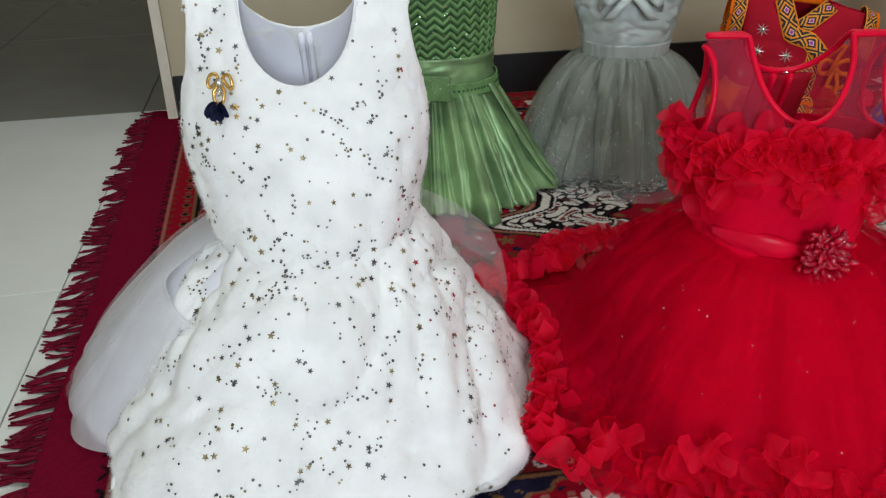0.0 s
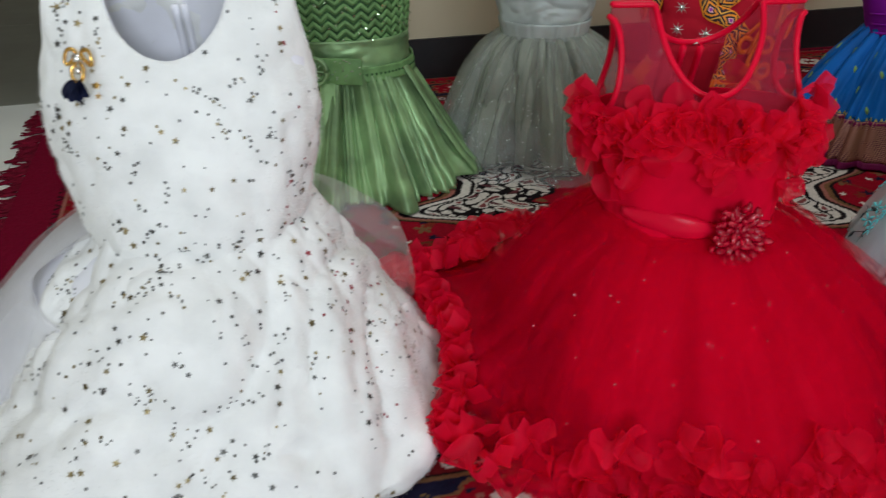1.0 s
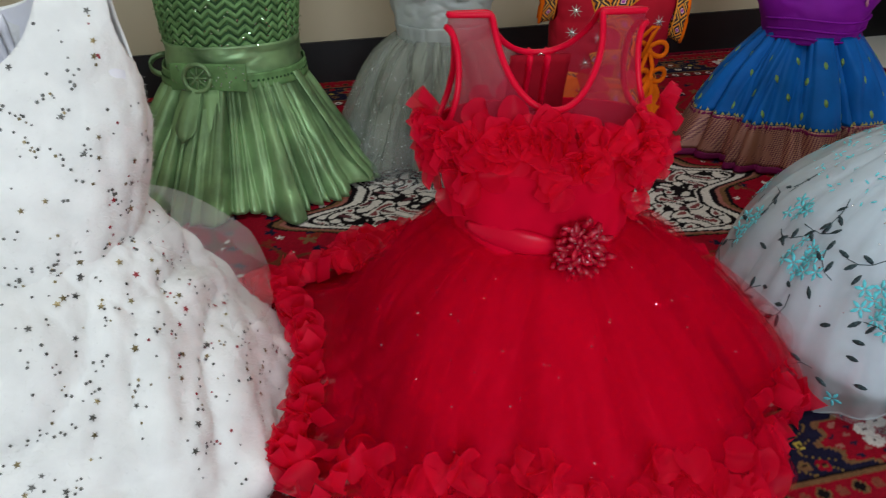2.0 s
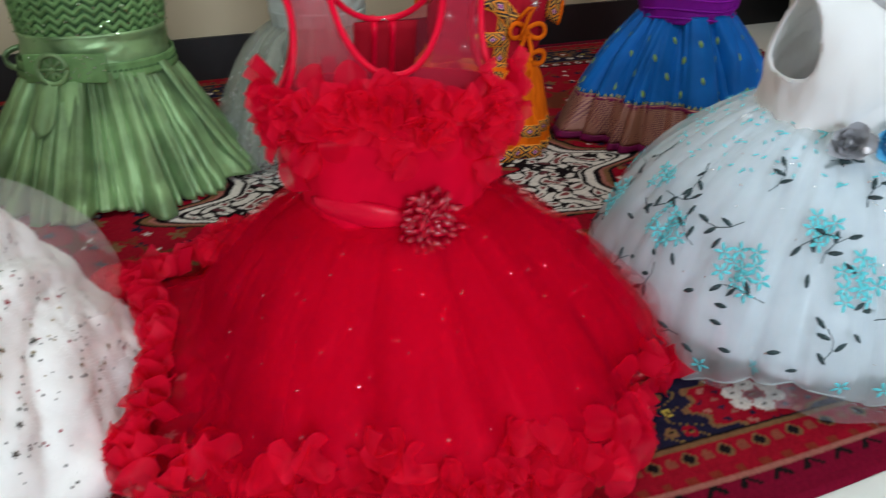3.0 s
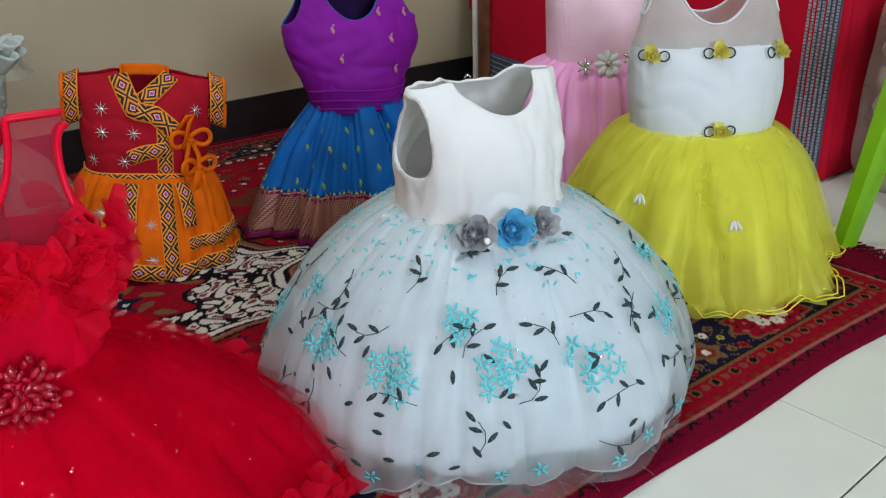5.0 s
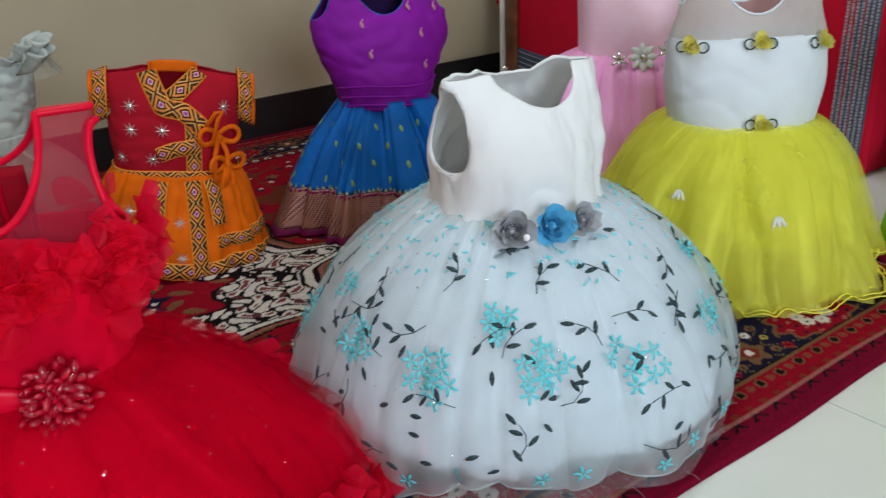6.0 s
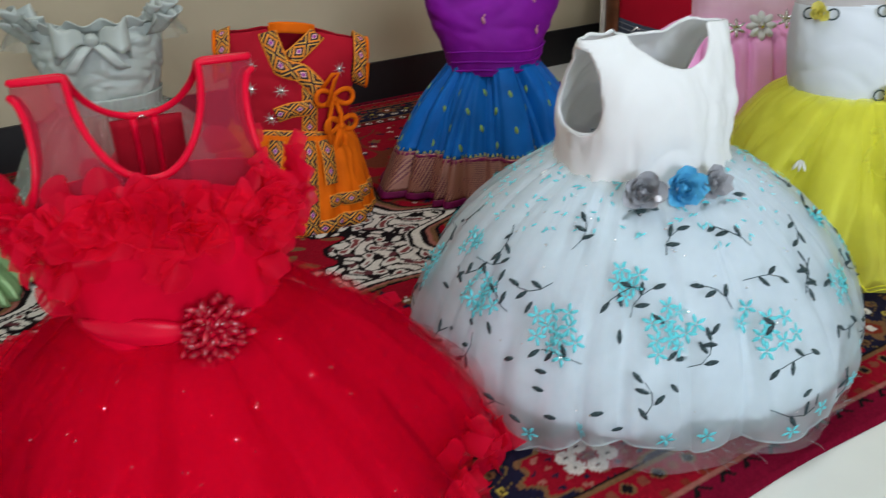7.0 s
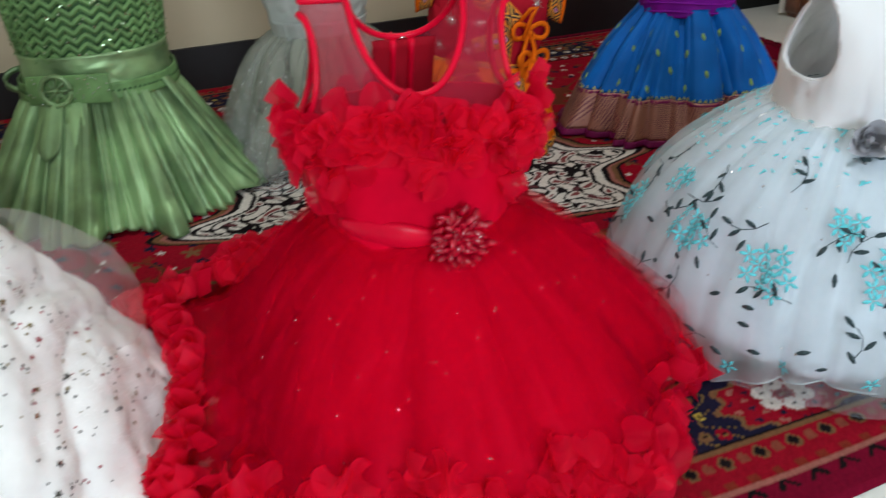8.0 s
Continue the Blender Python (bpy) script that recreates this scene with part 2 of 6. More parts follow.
def mesh_from(name, v, f, material, uv=None, smooth=True):
    me = bpy.data.meshes.new(name)
    me.from_pydata([tuple(map(float, p)) for p in v], [], [tuple(map(int, q)) for q in f])
    if uv is not None:
        lay = me.uv_layers.new(name="UVMap")
        idx = np.empty(len(me.loops), dtype=np.int32)
        me.loops.foreach_get("vertex_index", idx)
        lay.data.foreach_set("uv", np.asarray(uv, dtype=np.float32)[idx].ravel())
    if smooth:
        me.polygons.foreach_set("use_smooth", np.ones(len(me.polygons), dtype=bool))
    if material:
        me.materials.append(material)
    me.update()
    return me


def part(name, geo, material, parent=None, label="", m=None, thick=0.0, smooth=True, kind=""):
    """Links a mesh as one part under a thing (or under a part)."""
    me = geo if isinstance(geo, bpy.types.Mesh) else mesh_from(name, geo[0], geo[1], material, geo[2] if len(geo) > 2 else None, smooth)
    ob = new(name, me)
    ob.parent = parent
    if m is not None:
        ob.matrix_basis = m
    if thick:
        mod = ob.modifiers.new("thickness", "SOLIDIFY")
        mod.thickness, mod.offset = thick, -1.0
    if label or kind:
        tagged(ob, label, kind=kind)
    return ob


def thing(name, label, category, m, group="dresses set out on the rug"):
    group = group if category == "dress" else ""
    ob = new(name)
    ob.matrix_basis = m
    return tagged(ob, label, category, group)


def spline(xs, ys, x):
    """Smooth curve through a few heights and radii."""
    xs, ys, x = np.asarray(xs, float), np.asarray(ys, float), np.asarray(x, float)
    s = np.gradient(ys, xs)
    i = np.clip(np.searchsorted(xs, x) - 1, 0, len(xs) - 2)
    h = xs[i + 1] - xs[i]
    t = np.clip((x - xs[i]) / h, 0, 1)
    return (2 * t**3 - 3 * t**2 + 1) * ys[i] + (t**3 - 2 * t**2 + t) * h * s[i] + (-2 * t**3 + 3 * t**2) * ys[i + 1] + (t**3 - t**2) * h * s[i + 1]


def grid(fn, nu, nv, u0=0.0, u1=TAU, v0=0.0, v1=1.0, closed=True):
    """A sheet from fn(u, v) -> (x, y, z) arrays."""
    us = np.linspace(u0, u1, nu + 1)[: nu if closed else nu + 1]
    vs = np.linspace(v0, v1, nv + 1)
    U, V = np.meshgrid(us, vs)
    X, Y, Z = fn(U, V)
    v = np.stack([X + 0 * U, Y + 0 * U, Z + 0 * U], -1).reshape(-1, 3)
    uv = np.stack([U, V], -1).reshape(-1, 2)
    n = len(us)
    f = []
    for j in range(nv):
        for i in range(nu):
            a, b = j * n + i, j * n + (i + 1) % n
            f.append((a, b, b + n, a + n))
    return v, f, uv


def clip(geo, keep):
    """Cuts the sheet along keep(v, uv) = 0 and leaves the side where it is positive."""
    v, f, uv = geo
    k = keep(v, uv)
    nv, nuv, nf, ids, cuts = [], [], [], {}, {}

    def take(i):
        if i not in ids:
            ids[i] = len(nv)
            nv.append(v[i])
            nuv.append(uv[i])
        return ids[i]

    def cut(a, b):
        key = (min(a, b), max(a, b))
        if key not in cuts:
            t = k[a] / (k[a] - k[b])
            cuts[key] = len(nv)
            nv.append(v[a] + t * (v[b] - v[a]))
            nuv.append(uv[a] + t * (uv[b] - uv[a]))
        return cuts[key]

    for q in f:
        inside = [k[i] > 0 for i in q]
        if not any(inside):
            continue
        if all(inside):
            nf.append(tuple(take(i) for i in q))
            continue
        poly = []
        for a, b in zip(q, q[1:] + q[:1]):
            if k[a] > 0:
                poly.append(take(a))
            if (k[a] > 0) != (k[b] > 0):
                poly.append(cut(a, b))
        if len(poly) >= 3:
            nf.append(tuple(poly))
    return np.array(nv), nf, np.array(nuv)


def wrinkle(geo, amp, scale, stretch=(1.0, 1.0, 1.0), seed=0.0):
    """Creases pressed into a cloth: soft ridges with sharp valleys, inwards only."""
    v, f = np.asarray(geo[0], float), geo[1]
    nr = np.zeros_like(v)
    for q in f:
        a, b, c = v[q[0]], v[q[1]], v[q[2]]
        n = np.cross(b - a, c - a)
        for i in q:
            nr[i] += n
    nr /= np.linalg.norm(nr, axis=1)[:, None] + 1e-12
    mid = v.mean(0)
    flip = np.sign(np.sum(nr * ((v - mid) * (1, 1, 0.0)), axis=1))
    flip = 1.0 if flip.sum() >= 0 else -1.0
    out = v.copy()
    for i in range(len(v)):
        x, y, z = (float(v[i][k]) * scale * stretch[k] for k in range(3))
        w = Vector((x + seed, y + seed * 0.7, z))
        w += noise.noise_vector(w * 0.6) * 0.9
        h = 0.75 * abs(noise.noise(w)) ** 0.8 + 0.35 * abs(noise.noise(w * 2.3)) 
        out[i] = v[i] - nr[i] * flip * amp * (0.75 - h * 1.4)
    return (out, f, *geo[2:])


def pleat(geo, amp, k=5.0, s=0.6, seed=0.0, grow=0.7):
    """Creases that run down a skirt from the waist and open towards the hem, pressed inwards."""
    v, uv = np.asarray(geo[0], float), geo[2]
    c = np.array([v[:, 0].mean(), v[:, 1].mean()])
    out = v.copy()
    t0, t1 = uv[:, 1].min(), uv[:, 1].max()
    for i in range(len(v)):
        th, t = float(uv[i, 0]), float(uv[i, 1])
        w = Vector((math.cos(th) * k + seed, math.sin(th) * k + seed * 0.6, t * s * k))
        w += noise.noise_vector(w * 0.5) * 0.7
        h = 1.15 * abs(noise.noise(w)) ** 0.75 + 0.5 * abs(noise.noise(w * 2.1 + Vector((7, 3, 1))))
        d = v[i, :2] - c
        d /= np.linalg.norm(d) + 1e-9
        out[i, :2] -= d * amp * max(0.0, 0.85 - 1.5 * h) * (0.25 + 0.75 * max(0.0, (t - t0) / (t1 - t0)) ** grow)
    return (out, geo[1], uv)


def rims(geo):
    """The open edges of a sheet, chained into loops of points."""
    v, f = geo[0], geo[1]
    count = {}
    for q in f:
        for a, b in zip(q, q[1:] + q[:1]):
            count[(a, b)] = count.get((a, b), 0) + 1
    nxt = {}
    for a, b in count:
        if (b, a) not in count:
            nxt.setdefault(a, []).append(b)
    loops = []
    while nxt:
        a = next(iter(nxt))
        loop = [a]
        while a in nxt:
            b = nxt[a].pop()
            if not nxt[a]:
                del nxt[a]
            loop.append(b)
            a = b
        if len(loop) > 3:
            loops.append(np.array([v[i] for i in loop]))
    return loops


def tube(points, radius, sides=6, closed=False, flat=1.0):
    """A round cord along points; radius may change along it."""
    p = np.asarray(points, float)
    if closed and np.linalg.norm(p[0] - p[-1]) < 1e-9:
        p = p[:-1]
    n = len(p)
    rad = np.broadcast_to(np.asarray(radius, float), (n,))
    t = np.gradient(p, axis=0) if not closed else np.roll(p, -1, 0) - np.roll(p, 1, 0)
    t /= np.linalg.norm(t, axis=1)[:, None] + 1e-12
    up = np.array([0.0, 0.0, 1.0])
    v, f = [], []
    for i in range(n):
        a = np.cross(t[i], up)
        if np.linalg.norm(a) < 0.1:
            a = np.cross(t[i], (0, 1, 0))
        a /= np.linalg.norm(a)
        b = np.cross(t[i], a)
        for s in range(sides):
            c = TAU * s / sides
            v.append(p[i] + rad[i] * (a * math.cos(c) * flat + b * math.sin(c)))
    for i in range(n if closed else n - 1):
        j = (i + 1) % n
        for s in range(sides):
            s2 = (s + 1) % sides
            f.append((i * sides + s, i * sides + s2, j * sides + s2, j * sides + s))
    if not closed:
        f.append(tuple(range(sides))[::-1])
        f.append(tuple(range((n - 1) * sides, n * sides)))
    return np.array(v), f


def join(geos):
    v, f, uv, n = [], [], [], 0
    for g in geos:
        v.append(np.asarray(g[0]))
        f += [tuple(i + n for i in q) for q in g[1]]
        uv.append(np.asarray(g[2]) if len(g) > 2 else np.zeros((len(g[0]), 2)))
        n += len(g[0])
    return np.concatenate(v), f, np.concatenate(uv)


def box(x0, x1, y0, y1, z0, z1, bevel=0.0):
    bm = bmesh.new()
    bmesh.ops.create_cube(bm, size=1.0)
    for q in bm.verts:
        q.co = Vector(((x0 + x1) / 2 + q.co.x * (x1 - x0), (y0 + y1) / 2 + q.co.y * (y1 - y0), (z0 + z1) / 2 + q.co.z * (z1 - z0)))
    if bevel:
        bmesh.ops.bevel(bm, geom=bm.edges[:], offset=bevel, segments=2, affect="EDGES", profile=0.5)
    bm.verts.ensure_lookup_table()
    out = [tuple(q.co) for q in bm.verts], [tuple(q.index for q in fc.verts) for fc in bm.faces]
    bm.free()
    return out


def ball(r, c=(0, 0, 0), seg=8, rings=5, squash=1.0):
    v, f, _ = grid(lambda u, w: (c[0] + r * np.sin(u) * np.sin(w), c[1] - r * np.cos(u) * np.sin(w), c[2] + r * squash * np.cos(w)), seg, rings, v0=0.05, v1=math.pi - 0.05)
    return v, f


def folds(seed, pairs):
    """A sum of waves round a skirt, with random phases; pairs of (count, size)."""
    rnd = random.Random(seed)
    ph = [(k, a, rnd.uniform(0, TAU), rnd.uniform(0, TAU), rnd.choice((1, 2, 3))) for k, a in pairs]

    def fn(th):
        s = 0 * th
        for k, a, p, q, j in ph:
            ph_ = k * th + p + 0.8 * np.sin(j * th + q)
            if k >= 7:
                s = s + a * (2 * np.abs(np.sin(ph_ / 2)) ** 0.85 - 1.2) * (0.75 + 0.35 * np.sin((j + 1) * th + p))
            else:
                s = s + a * np.cos(ph_)
        return s
    return fn


class Skirt:
    """A skirt round the z axis: radius by height, pleats that grow towards the hem. th = 0 looks to -y, t = 0 is the waist."""

    def __init__(self, prof, sx=1.0, sy=1.0, fold=None, hem=None, off=(0, 0), grow=0.9, lump=0.0):
        self.z = [p[0] for p in prof]
        self.r = [p[1] for p in prof]
        n = len(prof)
        d = [0.0]
        for i in range(1, n):
            d.append(d[-1] + math.hypot(self.z[i] - self.z[i - 1], self.r[i] - self.r[i - 1]))
        self.s = [x / d[-1] for x in d]
        self.sx, self.sy, self.fold, self.hem, self.off, self.grow, self.lump = sx, sy, fold, hem, off, grow, lump

    def __call__(self, th, t):
        th, t = np.asarray(th, float), np.asarray(t, float)
        z, r = spline(self.s, self.z, t), spline(self.s, self.r, t)
        if self.fold:
            r = r * (1 + self.fold(th) * np.clip(t, 0, 1) ** self.grow)
        if self.lump:
            r = r * (1 + self.lump * (np.sin(7 * th + 5 * t + 1) * np.sin(11 * t - 3 * th) + 0.6 * np.sin(13 * th - 17 * t) * np.sin(19 * t + 5 * th + 2) + 0.4 * np.sin(29 * th + 23 * t) * np.sin(31 * t - 17 * th)) * np.clip(t * 4, 0, 1))
        if self.hem:
            z = z + self.hem(th) * np.clip(t - 0.6, 0, 1) ** 2 / 0.16
        return self.off[0] * t + r * np.sin(th) * self.sx, self.off[1] * t - r * np.cos(th) * self.sy, np.maximum(z, 0.001)

    def sheet(self, n=200, m=44, t0=0.0, t1=1.0):
        return grid(self, n, m, v0=t0, v1=t1)

    def spot(self, th, t, out=0.0, spin=0.0):
        """A pose on the cloth: x along the round, y up the cloth, z outwards."""
        p = np.array(self(th, t), float)
        a = np.array(self(th + 0.01, t), float) - np.array(self(th - 0.01, t), float)
        b = np.array(self(th, t - 0.01), float) - np.array(self(th, t + 0.01), float)
        a /= np.linalg.norm(a)
        n = np.cross(a, b)
        n /= np.linalg.norm(n)
        b = np.cross(n, a)
        p = p + n * out
        m = Matrix(((a[0], b[0], n[0], p[0]), (a[1], b[1], n[1], p[1]), (a[2], b[2], n[2], p[2]), (0, 0, 0, 1)))
        return m @ Matrix.Rotation(spin, 4, "Z")


class Draped(Skirt):
    """A sheet of cloth after creasing, so that prints and stitches lie on it."""

    def __init__(self, geo, n, m):
        self.geo, self.n, self.m = geo, n, m
        self.rows = np.asarray(geo[0], float).reshape(m + 1, n, 3)

    def __call__(self, th, t):
        a = np.mod(np.asarray(th, float), TAU) / TAU * self.n
        b = np.clip(np.asarray(t, float), 0, 1) * self.m
        i, j = np.floor(a).astype(int), np.minimum(np.floor(b).astype(int), self.m - 1)
        fa, fb = (a - i)[..., None], (b - j)[..., None]
        i, k = i % self.n, (i + 1) % self.n
        p = (self.rows[j, i] * (1 - fa) + self.rows[j, k] * fa) * (1 - fb) + (self.rows[j + 1, i] * (1 - fa) + self.rows[j + 1, k] * fa) * fb
        return p[..., 0], p[..., 1], p[..., 2]


class Bodice(Skirt):
    """A bodice: half width and half depth by height, front and back closing to a shoulder seam at the top."""

    def __init__(self, rows, fold=None, lean=0.0, power=2.4, shift=0.0, lump=0.0):
        self.lump = lump
        self.zs = [r[0] for r in rows]
        self.ws = [r[1] for r in rows]
        self.ds = [r[2] for r in rows]
        self.fold, self.lean, self.power, self.shift = fold, lean, power, shift

    def __call__(self, th, t):
        th, t = np.asarray(th, float), np.asarray(t, float)
        z = self.zs[-1] + (self.zs[0] - self.zs[-1]) * t
        w, d = spline(self.zs, self.ws, z), spline(self.zs, self.ds, z)
        k = self.fold(th) if self.fold else 0
        if self.lump:
            k = k + self.lump * (np.sin(6 * th + 8 * t + 1) * np.sin(13 * t - 2 * th) + 0.6 * np.sin(15 * th - 21 * t) * np.sin(23 * t + 5 * th))
        c, s = np.cos(th), np.sin(th)
        e = 2 / self.power
        x = w * np.sign(s) * np.abs(s) ** e * (1 + 0.5 * k)
        y = -d * np.sign(c) * np.abs(c) ** e * (1 + k)
        h = (z - self.zs[0]) / (self.zs[-1] - self.zs[0])
        return x + self.shift * h, y + self.lean * h, z

    def sheet(self, n=120, m=56, t0=0.0, t1=1.0):
        return grid(self, n, m, v0=t0, v1=t1)


def cut_bodice(b, geo, neck_w, front, back, arm=None, slope=0.0, neck_x=0.0):
    """Neck opening (half width, lowest z in front and behind) and arm openings (how far in, middle z, half height)."""
    top = b.zs[-1]

    def keep(v, uv):
        x = v[:, 0] - neck_x - b.shift
        low = np.where(np.cos(uv[:, 0]) > 0, front, back)
        k = np.hypot(x / neck_w, (v[:, 2] - top - 0.004) / (top + 0.004 - low)) - 1
        if arm:
            wmax = np.interp(v[:, 2], b.zs, b.ws)
            a = np.hypot((np.abs(v[:, 0] - b.shift * (v[:, 2] - b.zs[0]) / (top - b.zs[0])) - wmax) / arm[0], (v[:, 2] - arm[1]) / arm[2]) - 1
            k = np.minimum(k, a)
        if slope:
            k = np.minimum(k, (top - slope * np.abs(x) - v[:, 2]) * 20)
        return k
    return clip(geo, keep)


def piping(name, geo, radius, material, parent, label="", above=0.0, skip_low=True):
    """Cords along the open edges of a bodice (the waist edge left out)."""
    obs = []
    zmin = np.min(geo[0][:, 2])
    for loop in rims(geo):
        if skip_low and np.max(loop[:, 2]) < zmin + 0.01:
            continue
        q = loop.copy()
        for _ in range(3):
            q = (np.roll(q, 1, 0) + 2 * q + np.roll(q, -1, 0)) / 4 if np.linalg.norm(q[0] - q[-1]) < 0.01 else q
        obs.append(part(name, tube(q, radius, 6, closed=True), material, parent, label))
    return obs


def petal_mesh(name, w, h, cup, curl, material, seed, nu=5, nv=5):
    """A cupped, wavy petal that grows from the origin along y."""
    rnd = random.Random(seed)
    a, b = rnd.uniform(0, TAU), rnd.uniform(2, 4)

    def fn(u, v):
        half = w * 0.5 * np.sqrt(np.clip(np.sin(math.pi * (0.08 + 0.84 * v**0.8)), 0, 1))
        x = u * half
        z = cup * (u * u * w + 0.2 * v * h) + curl * v * v * h + 0.07 * w * np.sin(b * u + a) * v
        return x, v * h * (1 - 0.12 * u * u), z
    g = grid(fn, nu, nv, -1, 1, 0, 1, closed=False)
    return mesh_from(name, *g[:2], material)


def leaf_flat(w, h, n=8, z=0.0008):
    """A thin raised leaf or lens shape along y, centred."""
    v = [(0, 0, z * 1.6)]
    for i in range(n):
        c = TAU * i / n
        v.append((0.5 * w * math.sin(c) * (1 - 0.25 * abs(math.cos(c))), 0.5 * h * math.cos(c), z))
    m = len(v)
    for i in range(n):
        x, y, _ = v[1 + i]
        v.append((x, y, 0))
    f = []
    for i in range(n):
        j = (i + 1) % n
        f.append((0, 1 + j, 1 + i))
        f.append((1 + i, 1 + j, m + j, m + i))
    return np.array(v), f


def star_flat(r, inner=0.42, points=5, z=0.0006):
    v = [(0, 0, z)]
    n = points * 2
    for i in range(n):
        c = TAU * i / n
        q = r if i % 2 == 0 else r * inner
        v.append((q * math.sin(c), q * math.cos(c), z * 0.5))
    return np.array(v), [(0, 1 + (i + 1) % n, 1 + i) for i in range(n)]


def placed(geo, m):
    a = np.array(m)
    return np.asarray(geo[0]) @ a[:3, :3].T + a[:3, 3], geo[1]


def rose(name, parent, m, r, material, seed, label="", petals=16):
    """A ribbon rose: petals wound in a spiral round a bud."""
    rnd = random.Random(seed)
    bud = part(name, ball(r * 0.25, (0, 0, r * 0.35)), material, parent, label, m)
    for i in range(petals):
        k = i / petals
        pw = r * (0.75 + 0.5 * k)

        def fn(u, v, pw=pw):
            return u * pw * 0.5 * np.sqrt(np.clip(1 - (v - 0.45) ** 2 * 2.2, 0, 1)), v * pw * 0.75, 0.28 * u * u * pw + 0.1 * v * v * pw
        mm = Matrix.Rotation(i * 2.4 + rnd.uniform(-0.2, 0.2), 4, "Z") @ Matrix.Translation((0, r * (0.07 + 0.41 * k), r * 0.1)) @ Matrix.Rotation(radians(78 - 62 * k), 4, "X")
        part("rose_petal", grid(fn, 4, 3, -1, 1, 0, 1, closed=False), material, bud, m=mm)
    return bud


def bow_loops(name, parent, m, size, cord, material, label=""):
    """Two small ribbon loops beside a ribbon rose."""
    for s in (-1, 1):
        pts = [(s * size * (0.35 + 0.65 * math.sin(a / 2) ** 2), size * 0.32 * math.sin(a), 0.002) for a in np.linspace(0.2, TAU - 0.2, 14)]
        part(name, tube(pts, cord, 5), material, parent, label, m)

# ---- the room ----
def slab(name, x0, x1, y0, y1, z0, z1, material, label="", parent=None):
    ob = part(name, box(x0, x1, y0, y1, z0, z1), material, parent, m=None if parent else ROOM, smooth=False)
    return tagged(ob, label, kind="structure")


WV, RU, LU, BV, CH = 2.21, 3.3, -2.6, -3.2, 2.75
DOOR_R, DOOR_L = -0.302, -1.25
floor = slab("floor", LU - 0.2, RU + 0.2, BV - 0.2, WV + 0.3, -0.12, -0.004, GROUT, "pale glazed floor tiles with thin dark joints")
# far wall with a doorway at one end
slab("wall_north", DOOR_R, RU, WV, WV + 0.15, 0, CH, WALL, "beige painted wall")
slab("wall_north_left", LU, DOOR_L, WV, WV + 0.15, 0, CH, WALL, "beige painted wall")
slab("wall_north_lintel", DOOR_L, DOOR_R, WV, WV + 0.15, 2.08, CH, WALL, "beige painted wall over the doorway")
slab("baseboard", DOOR_R + 0.012, RU, WV - 0.012, WV, 0.0, 0.115, BLACK, "black stone skirting board along the wall")
slab("trim", DOOR_R - 0.015, DOOR_R + 0.01, WV - 0.02, WV + 0.17, 0, 2.08, JAMB, "cream painted door jamb")
slab("wall_east", RU, RU + 0.15, BV, WV, 0, CH, WALL, "beige painted wall")
slab("wall_west", LU - 0.15, LU, BV, WV, 0, CH, WALL, "beige painted wall")
slab("ceiling", LU - 0.2, RU + 0.2, BV - 0.2, WV + 0.3, CH, CH + 0.12, CEIL, "white ceiling")
# unseen wall behind, with an opening made up for the main lamp
slab("wall_south_left", LU, -0.9, BV - 0.15, BV, 0, CH, WALL, "beige painted wall")
slab("wall_south_right", 0.7, RU, BV - 0.15, BV, 0, CH, WALL, "beige painted wall")
slab("wall_south_sill", -0.9, 0.7, BV - 0.15, BV, 0, 0.9, WALL, "beige painted wall under the assumed window opening")
slab("wall_south_head", -0.9, 0.7, BV - 0.15, BV, 2.2, CH, WALL, "beige painted wall over the assumed window opening")
# unlit hall beyond the doorway
HV = WV + 2.15
hall_floor = slab("floor_hall", DOOR_L - 0.5, DOOR_R + 0.5, WV + 0.3, HV + 0.15, -0.12, -0.004, GROUT, "polished hall tiles, the unlit hall's shade in their colour")
slab("ceiling_hall", DOOR_L - 0.5, DOOR_R + 0.5, WV + 0.3, HV + 0.15, CH, CH + 0.12, CEIL, "white ceiling of the hall")
slab("wall_hall_west", DOOR_L - 0.5, DOOR_L - 0.35, WV + 0.15, HV, 0, CH, WALL, "beige painted wall of the unlit hall")
slab("wall_hall_east", DOOR_R + 0.35, DOOR_R + 0.5, WV + 0.15, HV, 0, CH, WALL, "beige painted wall of the unlit hall")
slab("wall_hall_north", DOOR_L - 0.5, DOOR_R + 0.5, HV, HV + 0.15, 0, CH, WALL, "beige painted wall of the unlit hall")

# floor tiles
TU, TV, G = 0.61, 0.996, 0.0025
tile_mesh = mesh_from("tile", *box(G / 2, TU - G / 2, G / 2, TV - G / 2, -0.012, 0.0, 0.0012), TILE, smooth=False)
# hall tiles carry the dimness of the hall in their colour
hall_mesh = mesh_from("tile", *box(G / 2, TU - G / 2, G / 2, TV - G / 2, -0.012, 0.0, 0.0012), HALL_TILE_SHADED, smooth=False)
u0, v0 = -0.398 - 4 * TU, 0.31 - 4 * TV
for i in range(10):
    for j in range(8):
        if j > 5 and not 2 <= i <= 4:
            continue
        ob = part("tile", hall_mesh if j > 5 else tile_mesh, None, hall_floor if j > 5 else floor)
        ob.matrix_basis = pose(u0 + i * TU, v0 + j * TV, random.uniform(-0.0003, 0.0003))

# ---- the rug ----
RUG = pose(0, 0, 0, 0, 0, 9.0)
RM0, RM1, RN0, RN1 = -0.425, 1.955, 0.512, 2.255      # woven area
PM, PN, HM, HN = 0.765, 1.387, 1.095, 0.835            # middle and half size of the pattern


